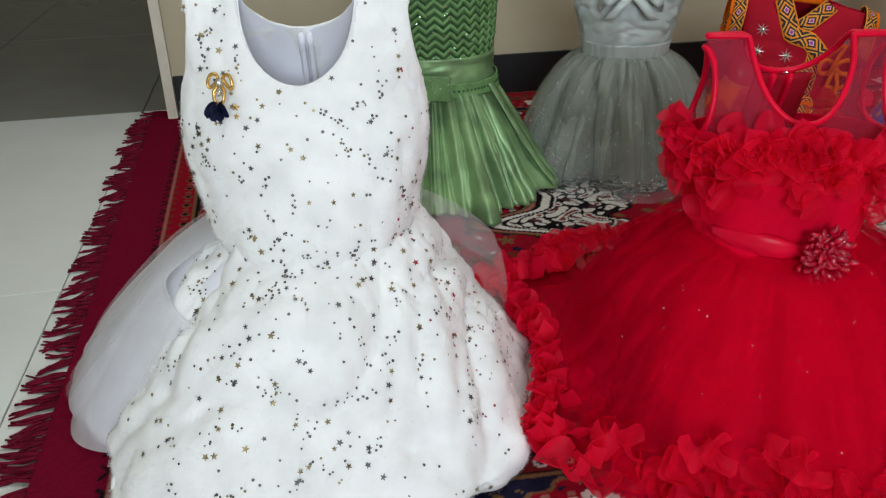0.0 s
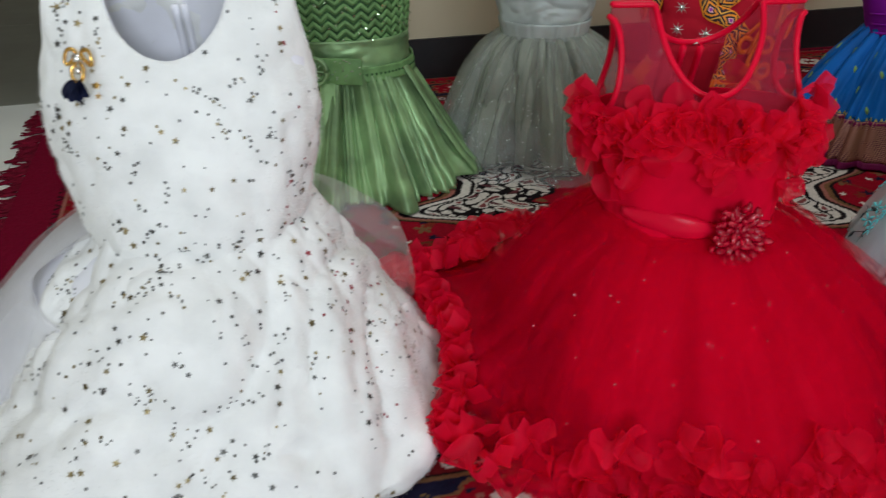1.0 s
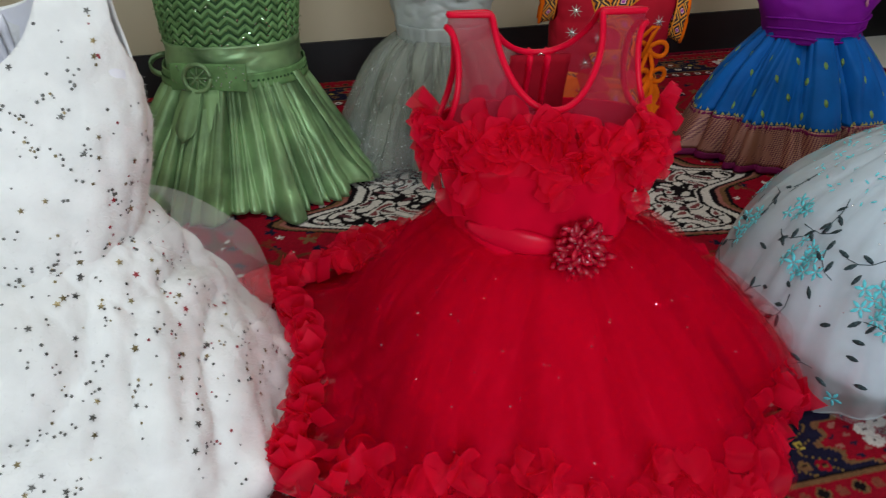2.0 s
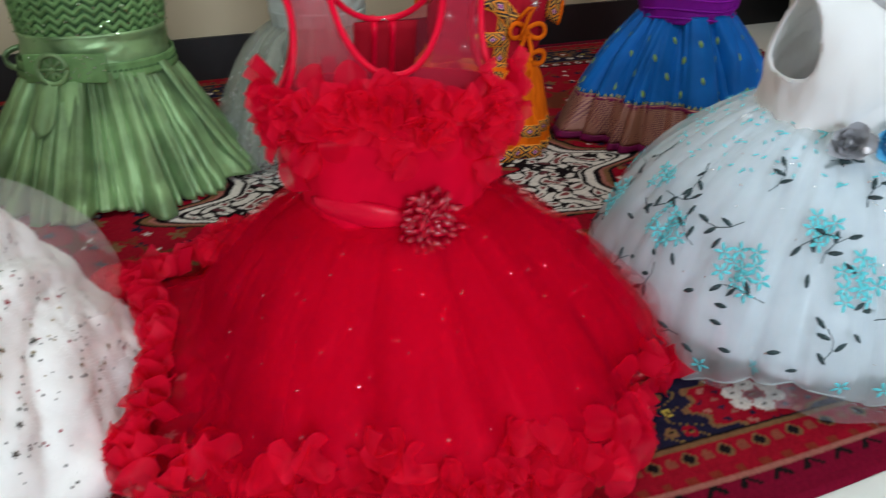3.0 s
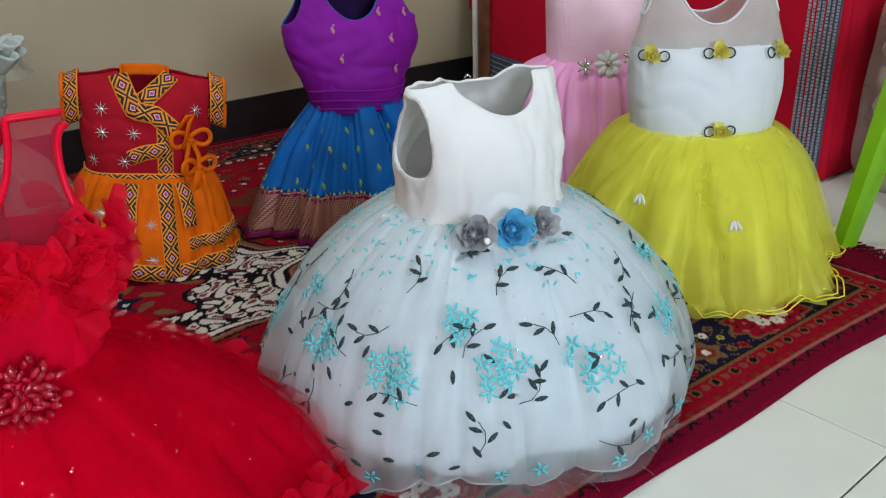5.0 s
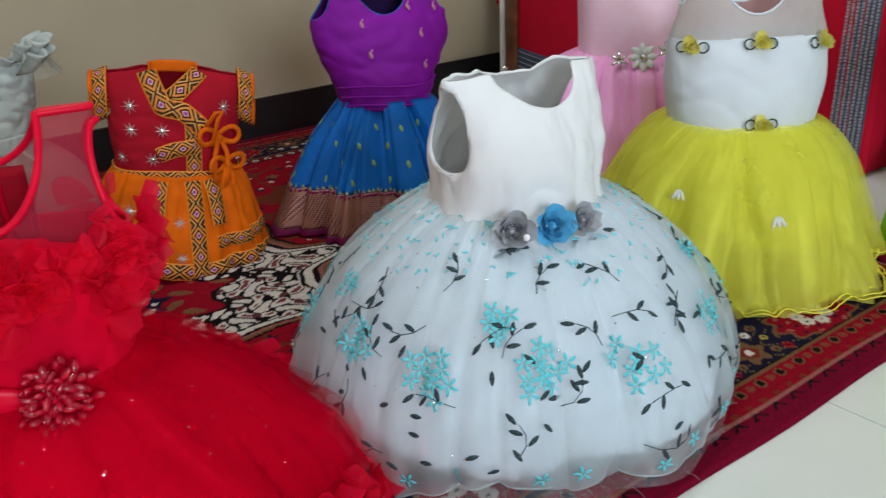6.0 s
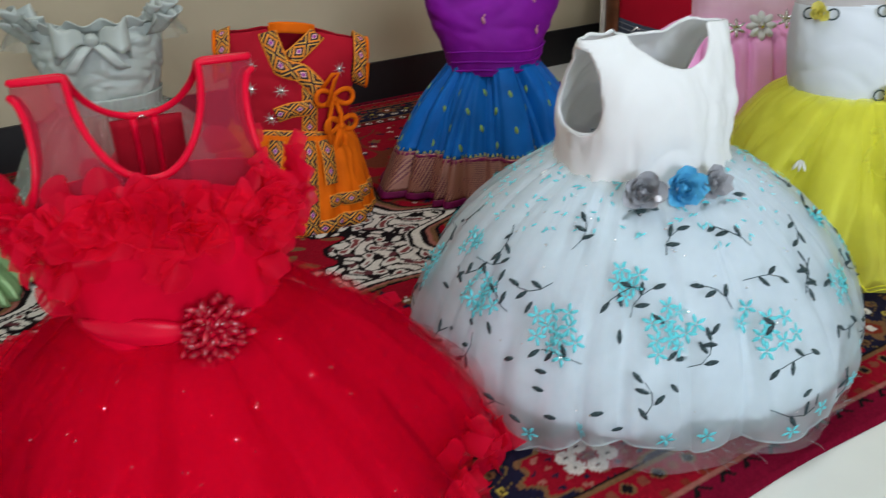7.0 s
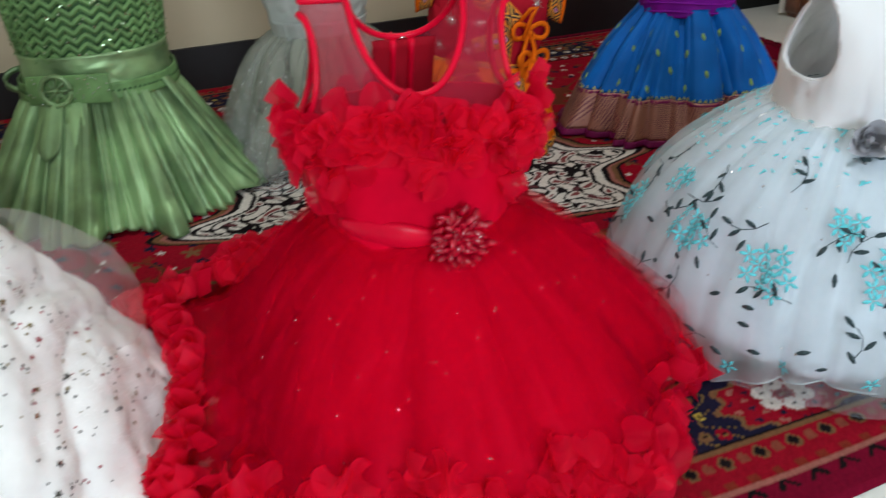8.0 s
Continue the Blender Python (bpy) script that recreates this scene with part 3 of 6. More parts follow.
def rug_colours(m, n):
    """Knot by knot: plain wine edge, guard stripes, navy border of rosettes, red field with a white scrolled medallion."""
    M, N = m - PM, n - PN
    C = m - 0.745
    e = np.minimum(HM - np.abs(M), HN - np.abs(N))
    along = np.where(HM - np.abs(M) < HN - np.abs(N), N, M)
    wine, red, navy, cream = (0.16, 0.004, 0.02), (0.25, 0.005, 0.015), (0.012, 0.011, 0.028), (0.6, 0.55, 0.49)
    black, ochre, pink, rust = (0.01, 0.007, 0.008), (0.16, 0.08, 0.035), (0.3, 0.11, 0.085), (0.18, 0.024, 0.014)
    col = np.empty(m.shape + (3,))
    col[:] = wine

    def put(mask, c):
        col[mask] = c

    # field
    put(e > 0.0, red)
    f = e > 0.235
    for k, (px, py, c, r) in enumerate(((0.105, 0.105, ochre, 0.014), (0.105, 0.105, cream, 0.006), (0.07, 0.06, navy, 0.009), (0.083, 0.071, rust, 0.01), (0.12, 0.09, cream, 0.005))):
        sx = M + 0.03 * np.sin(9 * N + k) + 0.017 * k
        sy = N + 0.03 * np.sin(8 * M + 2 * k) + 0.023 * k * (k % 2)
        dx, dy = (sx / px) % 1 - 0.5, (sy / py) % 1 - 0.5
        a = np.arctan2(dy, dx)
        put(f & (np.hypot(dx * px, dy * py) < r * (1 + 0.35 * np.cos(5 * a))), c)
    vine = np.abs(np.sin(26 * M + 1.6 * np.sin(19 * N)) + np.sin(24 * N + 1.7 * np.sin(15 * M)))
    put(f & (vine < 0.1), (0.13, 0.03, 0.015))
    # medallion
    a = np.arctan2(N / 0.29, C / 0.46)
    rho = (np.abs(N / 0.29) ** 1.5 + np.abs(C / 0.46) ** 1.5) ** (1 / 1.5) / (0.9 + 0.11 * np.cos(8 * a) + 0.07 * np.cos(4 * a + math.pi) + 0.03 * np.cos(16 * a))
    for lim, c in ((1.13, black), (1.105, ochre), (1.075, pink), (1.05, black), (1.015, cream)):
        put(f & (rho < lim), c)
    inner = f & (rho < 0.965)
    put(inner & (rho > 0.94), black)
    s1 = np.sin(104 * C + 2.6 * np.sin(82 * N + 1.0)) + np.sin(112 * N + 2.4 * np.sin(74 * C))
    s2 = np.sin(80 * M + 1.3 * np.sin(70 * N)) * np.sin(76 * N + 1.1)
    put(inner & (rho < 0.93) & (np.abs(s1) < 0.54), black)
    put(inner & (rho < 0.93) & (s1 > 1.45), (0.2, 0.05, 0.05))
    put(inner & (rho < 0.93) & (s2 > 0.8), (0.1, 0.03, 0.035))
    put(f & (rho < 0.5), black)
    put(f & (rho < 0.47), red)
    put(f & (rho < 0.46) & (s2 > 0.5), ochre)
    put(f & (rho < 0.22), navy)
    put(f & (rho < 0.2) & (s1 > 0.5), cream)
    # guards and lines
    g = (e > 0) & (e < 0.235)
    put(g, red)
    put(g & (e < 0.005), pink)
    put(g & (e > 0.005) & (e < 0.016) & (((along / 0.03) % 1) < 0.4), rust)
    q = g & (e > 0.024) & (e < 0.052)
    ph = (along / 0.045) % 1 - 0.5
    put(q & (np.hypot(ph * 0.045, e - 0.038) < 0.009), ochre)
    put(q & (np.hypot(ph * 0.045, e - 0.038) < 0.006), black)
    put(q & (np.hypot((np.abs(ph) - 0.5) * 0.045, e - 0.038) < 0.007), (0.2, 0.05, 0.03))
    put(g & (e > 0.052) & (e < 0.057), ochre)
    put(g & (e > 0.057) & (e < 0.062), black)
    # main border: lobed red fields with a flower of round petals, smaller flowers between
    b = (e > 0.062) & (e < 0.165)
    put(b, navy)
    put((e > 0.165) & (e < 0.24), red)
    per = 0.3375
    ph = ((along + PM - 0.922) / per + 0.5) % 1 - 0.5
    ph = np.where(HM - np.abs(M) < HN - np.abs(N), ((along + 0.05) / per) % 1 - 0.5, ph)
    dx, dy = ph * per, e - 0.104
    an, r = np.arctan2(dy, dx * 0.6), np.hypot(dx * 0.6, dy)
    lob = 1 + 0.09 * np.cos(10 * an)
    put(b & (r < 0.053 * lob), ochre)
    put(b & (r < 0.048 * lob), red)
    spots = np.sin(an * 7) * np.sin(r * 260)
    put(b & (r < 0.045 * lob) & (r > 0.022) & (spots > 0.72), pink)
    put(b & (r < 0.045 * lob) & (r > 0.022) & (spots < -0.8), navy)
    for k in range(6):
        px, py = 0.027 * math.cos(TAU * k / 6 + 0.5), 0.019 * math.sin(TAU * k / 6 + 0.5)
        rr = np.hypot(dx - px, (dy - py) * 1.15)
        put(b & (rr < 0.0125), cream)
        put(b & (rr < 0.0028), black)
    put(b & (np.hypot(dx * 0.8, dy) < 0.0075), (0.12, 0.01, 0.015))
    put(b & (np.hypot(dx, dy) < 0.0028), ochre)
    dx2 = (np.abs(ph) - 0.5) * per
    an2 = np.arctan2(dy + 0.008, dx2)
    r2 = np.hypot(dx2, dy + 0.008)
    put(b & (r2 < 0.026 * (1 + 0.2 * np.cos(6 * an2))), ochre)
    put(b & (r2 < 0.015), rust)
    put(b & (r2 < 0.007), cream)
    for qx, qy, c, q in ((0.036, 0.026, cream, 0.0085), (0.04, -0.026, ochre, 0.008), (0.0, 0.036, cream, 0.009), (0.055, 0.005, (0.45, 0.36, 0.06), 0.006), (0.062, -0.03, red, 0.009), (0.058, 0.034, ochre, 0.007)):
        rr = np.hypot(np.abs(dx2) - qx, dy - qy)
        put(b & (rr < q), c)
        put(b & (rr < q * 0.35), black)
    st = np.abs(np.sin(along * 90 + 3 * np.sin(e * 80))) < 0.16
    put(b & st & (r > 0.058) & (r2 > 0.032) & (np.abs(dy) < 0.045), (0.16, 0.1, 0.03))
    # corner squares
    ea, eb = HM - np.abs(M), HN - np.abs(N)
    cs = (ea < 0.165) & (eb < 0.165) & (ea > 0.062) & (eb > 0.062)
    cx, cy = ea - 0.112, eb - 0.112
    cr, ca = np.hypot(cx, cy), np.arctan2(cy, cx)
    put(cs, (0.07, 0.006, 0.01))
    put(cs & (np.maximum(np.abs(cx), np.abs(cy)) > 0.046), black)
    put(cs & (cr < 0.043 * (1 + 0.13 * np.cos(8 * ca))), ochre)
    put(cs & (cr < 0.029 * (0.8 + 0.25 * np.cos(6 * ca))), (0.55, 0.52, 0.3))
    put(cs & (cr < 0.008), black)
    # inner guard
    put((e > 0.165) & (e < 0.17), ochre)
    put((e > 0.17) & (e < 0.174), black)
    q = (e > 0.174) & (e < 0.2)
    put(q, (0.15, 0.012, 0.015))
    ph = (along / 0.034) % 1 - 0.5
    put(q & (np.hypot(ph * 0.034, e - 0.187) < 0.009), cream)
    put(q & (np.hypot(ph * 0.034, e - 0.187) < 0.005), navy)
    put((e > 0.2) & (e < 0.205), black)
    # hooks on the plain edge
    hk = (along / 0.04) % 1 - 0.5
    tooth = (e > -0.014) & (e <= 0.0) & (np.abs(np.abs(hk) * 0.04 + e * 0.9) < 0.0035)
    put(tooth, black)
    col *= 1 + np.random.RandomState(3).uniform(-0.12, 0.12, m.shape)[..., None]
    return np.clip(col, 0, 1)


def make_rug():
    st = 0.0032
    nm, nn = int((RM1 - RM0) / st), int((RN1 - RN0) / st)
    ms, ns = np.linspace(RM0, RM1, nm + 1), np.linspace(RN0, RN1, nn + 1)
    m, n = np.meshgrid(ms, ns)
    col = rug_colours(m, n)
    rnd = np.random.RandomState(5)
    z = RUG_Z + rnd.uniform(-0.0007, 0.0007, m.shape) + 0.0008 * np.sin(9 * m + 2) * np.sin(7 * n)
    edge = np.minimum.reduce([m - RM0, RM1 - m, n - RN0, RN1 - n])
    z = np.where(edge < st * 0.5, 0.0008, z)
    m = m + 0.065 * (1.75 - n) * np.clip((PM - m) / 1.1, 0, 1)
    wob = 0.006 * np.sin(5.1 * m + 1) + 0.004 * np.sin(13 * m) 
    n = n + np.where(n < PN, wob * np.clip(1 - (n - RN0) / 0.1, 0, 1), 0)
    v = np.stack([m, n, z], -1).reshape(-1, 3)
    a = (np.arange(nn)[:, None] * (nm + 1) + np.arange(nm)[None, :]).ravel()
    f = np.stack([a, a + 1, a + nm + 2, a + nm + 1], -1)
    me = bpy.data.meshes.new("rug")
    me.vertices.add(len(v))
    me.vertices.foreach_set("co", v.ravel())
    me.loops.add(f.size)
    me.loops.foreach_set("vertex_index", f.ravel().astype(np.int32))
    me.polygons.add(len(f))
    me.polygons.foreach_set("loop_start", np.arange(0, f.size, 4, dtype=np.int32))
    me.update(calc_edges=True)
    at = me.attributes.new("weave", "FLOAT_COLOR", "POINT")
    rgba = np.ones((len(v), 4), np.float32)
    rgba[:, :3] = col.reshape(-1, 3)
    at.data.foreach_set("color", rgba.ravel())
    mat, nt, b = shader("knotted wool pile")
    an = nt.nodes.new("ShaderNodeAttribute")
    an.attribute_name = "weave"
    nt.links.new(an.outputs["Color"], b.inputs["Base Color"])
    b.inputs["Roughness"].default_value = 0.95
    b.inputs["Sheen Weight"].default_value = 0.0
    b.inputs["Specular IOR Level"].default_value = 0.03
    bump(nt, b, 420.0, 0.5, 0.002)
    me.materials.append(mat)
    rug = thing("rug", "wine red knotted wool rug with navy flowered border and white medallion", "rug", RUG)
    part("weave", me, None, rug, "knotted pile with floral pattern")
    rnd2 = random.Random(8)
    for side, mm, sg in (("left", RM0, -1), ("right", RM1, 1)):
        geos = []
        y = RN0 + 0.01
        while y < RN1:
            ln = rnd2.uniform(0.035, 0.06)
            dy = rnd2.uniform(-0.03, 0.02)
            for s in range(rnd2.choice((3, 4, 5))):
                k = rnd2.uniform(-0.008, 0.008)
                p0 = np.array([mm - sg * 0.004 + (0.065 * (1.75 - y) if sg < 0 else 0.0), y + k, 0.006])
                pts = [p0 + np.array([sg * ln * q, dy * q * q + k * 1.6 * q, -0.003 * q + 0.002 * math.sin(5 * q + s)]) for q in (0, 0.35, 0.7, 1.0)]
                geos.append(tube(pts, [0.003, 0.0028, 0.0024, 0.0016], 4))
            y += rnd2.uniform(0.017, 0.027)
        part("fringe", join(geos), FRINGE, rug, "wine red yarn fringe tassels", kind="stuff")
    return rug


make_rug()

# ---- the white fur dress ----
def scatter_on(surf, count, seed, th0, th1, t0, t1, keep=None):
    rnd = random.Random(seed)
    out = []
    while len(out) < count:
        th, t = rnd.uniform(th0, th1), rnd.uniform(t0, t1)
        if keep is None or keep(np.array(surf(th, t))):
            out.append((th, t))
    return out


def fur_on(surf, count, seed, length, th0, th1, t0, t1, keep=None):
    """Short soft hairs, one narrow blade each."""
    rs = np.random.RandomState(seed)
    th, t = rs.uniform(th0, th1, count), t0 + (t1 - t0) * np.sqrt(rs.uniform(0.02, 1, count))
    p = np.stack(surf(th, t), -1)
    a = np.stack(surf(th + 0.01, t), -1) - p
    b = np.stack(surf(th, t - 0.01), -1) - p
    nrm = np.cross(a, b)
    nrm /= np.linalg.norm(nrm, axis=1)[:, None] + 1e-9
    if keep is not None:
        ok = keep(p)
        p, nrm, count = p[ok], nrm[ok], int(ok.sum())
    d = nrm + rs.normal(0, 0.55, (count, 3)) + np.array([0, 0, -0.5])
    d /= np.linalg.norm(d, axis=1)[:, None]
    side = np.cross(d, rs.normal(0, 1, (count, 3)))
    side /= np.linalg.norm(side, axis=1)[:, None] + 1e-9
    ln = length * rs.uniform(0.6, 1.25, count)[:, None]
    v = np.stack([p - side * 0.0004, p + side * 0.0004, p + d * ln], 1).reshape(-1, 3)
    v[:, 2] = np.maximum(v[:, 2], 0.0005)
    return v, [(3 * i, 3 * i + 1, 3 * i + 2) for i in range(count)]


def back_half(geo, y0):
    """The part of a layer that shows at the sides and behind, fuller on one side."""
    v = np.array(geo[0], float)
    v[:, 0] *= 1 + 0.24 * np.clip((v[:, 2] - 0.06) / 0.12, 0, 1) * np.clip(v[:, 0] / 0.1, 0, 1)
    return clip((v, geo[1], geo[2]), lambda v, uv: v[:, 1] - y0 + 0.2 * np.clip((0.2 - v[:, 2]) / 0.05, 0, 1) * np.clip((-0.05 - v[:, 0]) / 0.05, 0, 1))


def white_dress():
    D = thing("white_fur_dress", "white plush sleeveless dress printed with tiny gold stars, on the rug", "dress", pose(-0.150, 0.93, RUG_Z, 0, 0, 4))
    b = Bodice([(0.215, 0.112, 0.108), (0.26, 0.124, 0.112), (0.31, 0.136, 0.1), (0.37, 0.142, 0.085), (0.43, 0.134, 0.062), (0.48, 0.127, 0.036), (0.515, 0.12, 0.008)],
               folds(3, [(2, 0.015), (3, 0.02), (5, 0.012)]), lump=0.014, lean=0.02, power=2.1)

    def bkeep(q):
        return (np.hypot(q[..., 0] / 0.07, (q[..., 2] - 0.519) / 0.096) > 1.0) & (np.hypot((np.abs(q[..., 0]) - 0.132) / 0.022, (q[..., 2] - 0.45) / 0.06) > 1.0)
    flat = wrinkle(wrinkle(b.sheet(140, 60), 0.007, 13), 0.002, 34)
    shell = cut_bodice(b, flat, 0.066, 0.427, 0.468, (0.006, 0.46, 0.04))
    bod = part("bodice", shell, FUR, D, "white plush bodice with round neck", thick=0.003)
    inner = Bodice([(z, w - 0.004, max(0.003, d - 0.005)) for z, w, d in zip(b.zs, b.ws, b.ds)], None, lean=0.02, power=2.1)
    part("lining", cut_bodice(inner, inner.sheet(100, 40), 0.064, 0.423, 0.466, (0.009, 0.46, 0.042)), LINING, D, "smooth white satin lining")
    # zip placket inside the back
    part("zip_placket", join([tube([(x, 0.02 * (z - 0.215) / 0.3 + np.interp(z, b.zs, b.ds) - 0.0095, z) for z in np.linspace(0.24, 0.462, 14)], 0.004, 6) for x in (-0.004, 0.006)]), LINING, D, "white zip placket")
    shape = folds(11, [(5, 0.04), (4, 0.03), (3, 0.03)])
    sk = Skirt([(0.27, 0.104), (0.25, 0.116), (0.232, 0.131), (0.205, 0.156), (0.17, 0.184), (0.12, 0.218), (0.06, 0.255), (0.02, 0.278), (0.004, 0.272)], 1.04, 1.08,
               lambda th: shape(th) - 0.015 * np.clip(np.sin(th), 0, 1), folds(5, [(4, 0.012), (6, 0.008)]), off=(-0.008, -0.03), lump=0.008)
    drape = wrinkle(wrinkle(sk.sheet(240, 60), 0.027, 6.5, (1, 1, 0.9), 4.0), 0.005, 19)
    part("skirt", drape, FUR, D, "flared white plush skirt", thick=0.003)
    t1 = Skirt([(0.25, 0.12), (0.235, 0.15), (0.2, 0.188), (0.15, 0.225), (0.1, 0.258), (0.05, 0.288), (0.008, 0.308)], 1.0, 1.0,
               folds(21, [(9, 0.03), (14, 0.025), (23, 0.012)]), folds(6, [(7, 0.008)]), off=(-0.055, 0.1))
    part("tulle_layer", clip(back_half(t1.sheet(240, 36), -0.06), lambda v, uv: np.maximum(0.1 - v[:, 0], v[:, 2] - 0.1)), TULLE_THIN, D, "sheer white tulle overskirt")
    t2 = Skirt([(0.235, 0.115), (0.22, 0.145), (0.19, 0.18), (0.15, 0.21), (0.1, 0.244), (0.05, 0.274), (0.012, 0.292)], 1.05, 1.0,
               folds(22, [(8, 0.035), (17, 0.02)]), folds(7, [(8, 0.01)]), off=(-0.055, 0.085))
    part("tulle_layer", clip(back_half(t2.sheet(220, 32), -0.04), lambda v, uv: 0.02 - v[:, 0]), TULLE_WHITE, D, "sheer white tulle overskirt")
    t4 = Skirt([(0.25, 0.118), (0.238, 0.14), (0.205, 0.175), (0.16, 0.21), (0.105, 0.244), (0.05, 0.275), (0.01, 0.3)], 1.0, 1.0,
               folds(24, [(7, 0.04), (12, 0.03)]), folds(9, [(6, 0.01)]), off=(-0.06, 0.08))
    part("tulle_layer", clip(back_half(t4.sheet(220, 32), -0.05), lambda v, uv: 0.02 - v[:, 0]), TULLE_WHITE, D, "sheer white tulle overskirt")
    t3 = Skirt([(0.24, 0.1), (0.21, 0.142), (0.16, 0.18), (0.11, 0.214), (0.06, 0.244), (0.014, 0.268)], 1.05, 1.0, folds(23, [(8, 0.03), (15, 0.02)]), off=(-0.05, 0.05))
    part("underskirt", clip(t3.sheet(180, 24), lambda v, uv: 0.16 - v[:, 0]), LINING, D, "white satin underskirt")
    cloth_b, cloth_s = Draped(flat, 140, 60), Draped(drape, 240, 60)
    # hairs
    part("plush", fur_on(cloth_b, 34000, 1, 0.0065, 0, TAU, 0.0, 0.99, lambda p: (np.hypot(p[:, 0] / 0.072, (p[:, 2] - 0.519) / np.where(p[:, 1] < 0, 0.097, 0.058)) > 1) & (p[:, 2] < 0.505) & (np.hypot((np.abs(p[:, 0]) - 0.13) / 0.014, (p[:, 2] - 0.45) / 0.05) > 1)), FUR_HAIR, D, "short soft white plush hair", kind="stuff")
    part("plush", fur_on(cloth_s, 60000, 2, 0.0065, -2.2, 2.2, 0.02, 1.0), FUR_HAIR, D, "short soft white plush hair", kind="stuff")
    # printed stars and dots
    rnd = random.Random(4)
    groups = {"gold": [], "dark": [], "red": []}
    for surf, count, lim, t0, t1_, seed in ((cloth_b, 230, 1.45, 0.02, 0.97, 7), (cloth_s, 480, 1.75, 0.02, 0.98, 8)):
        pts = scatter_on(surf, count, seed, -lim, lim, t0, t1_, bkeep if surf is cloth_b else None)
        extra = []
        for th, t in pts[: count // 6]:
            a, bend = rnd.uniform(0, TAU), rnd.uniform(-0.12, 0.12)
            for k in range(rnd.randint(3, 7)):
                q = 0.035 + 0.022 * (k // 2)
                q *= rnd.uniform(0.8, 1.3)
                extra.append((th + q * 1.6 * math.cos(a) + 0.02 * (k % 2) * math.sin(a), min(0.98, max(0.02, t + q * math.sin(a + bend * k) - 0.012 * (k % 2) * math.cos(a)))))
        for i, (th, t) in enumerate(pts + extra):
            if surf is cloth_b and not bkeep(np.array(surf(th, t))):
                continue
            u = rnd.random()
            big = i < count and u < 0.28
            r = rnd.uniform(0.0032, 0.0048) if big else rnd.uniform(0.0011, 0.0021)
            g = star_flat(r) if r > 0.0025 else star_flat(r, 0.8, 4)
            m = surf.spot(th, t, 0.0045, rnd.uniform(0, TAU))
            key = "red" if (math.sin(th) > 0.75 and rnd.random() < 0.25) else ("gold" if rnd.random() < (0.55 if big else 0.2) else "dark")
            groups[key].append(placed(g, m))
    for key, mat in (("gold", FOIL_DARK), ("dark", FOIL_GREY), ("red", FOIL_RED)):
        part("star_print", join(groups[key]), mat, D, "foil star and dot print", kind="stuff", smooth=False)
    # brooch
    m = b.spot(-0.6, 0.29, 0.012) @ Matrix.Scale(0.82, 4)
    br = part("brooch", join([ball(0.006, (0, 0.002, 0.004), 10, 6), ball(0.0045, (0, -0.012, 0.003), 8, 5)]), SILVER, D, "gold bow brooch with a dark bell flower", m)
    for s in (-1, 1):
        part("bow_loop", tube([(s * (0.003 + 0.015 * math.sin(a / 2) ** 1.2), 0.004 + 0.009 * math.sin(a + 0.5), 0.003 + 0.002 * math.sin(a)) for a in np.linspace(0, TAU, 18)], 0.0024, 6), GOLD, br)
        part("bow_tail", tube([(s * 0.001, 0, 0.003), (s * 0.008, -0.01, 0.004), (s * 0.007, -0.02, 0.003), (s * 0.002, -0.027, 0.003)], 0.0026, 6), GOLD, br)
    pm = petal_mesh("bell_petal", 0.014, 0.024, 0.3, -0.15, NAVY, 3)
    for i in range(7):
        part("bell_petal", pm, None, br, "dark navy satin petal", Matrix.Translation((0, -0.026, 0.004)) @ Matrix.Rotation(math.pi + (i - 3) * 0.28, 4, "Z") @ Matrix.Rotation(radians(8 + 9 * (i % 2)), 4, "X"))
    part("charm", join([placed(star_flat(0.006, 0.4, 5, 0.002), Matrix.Translation((0.024, -0.028, 0.0))), placed(star_flat(0.005, 0.4, 5, 0.002), Matrix.Translation((0.026, -0.04, 0.0)))]), GOLD, br, "small gold star charms", smooth=False)
    return D


white_dress()

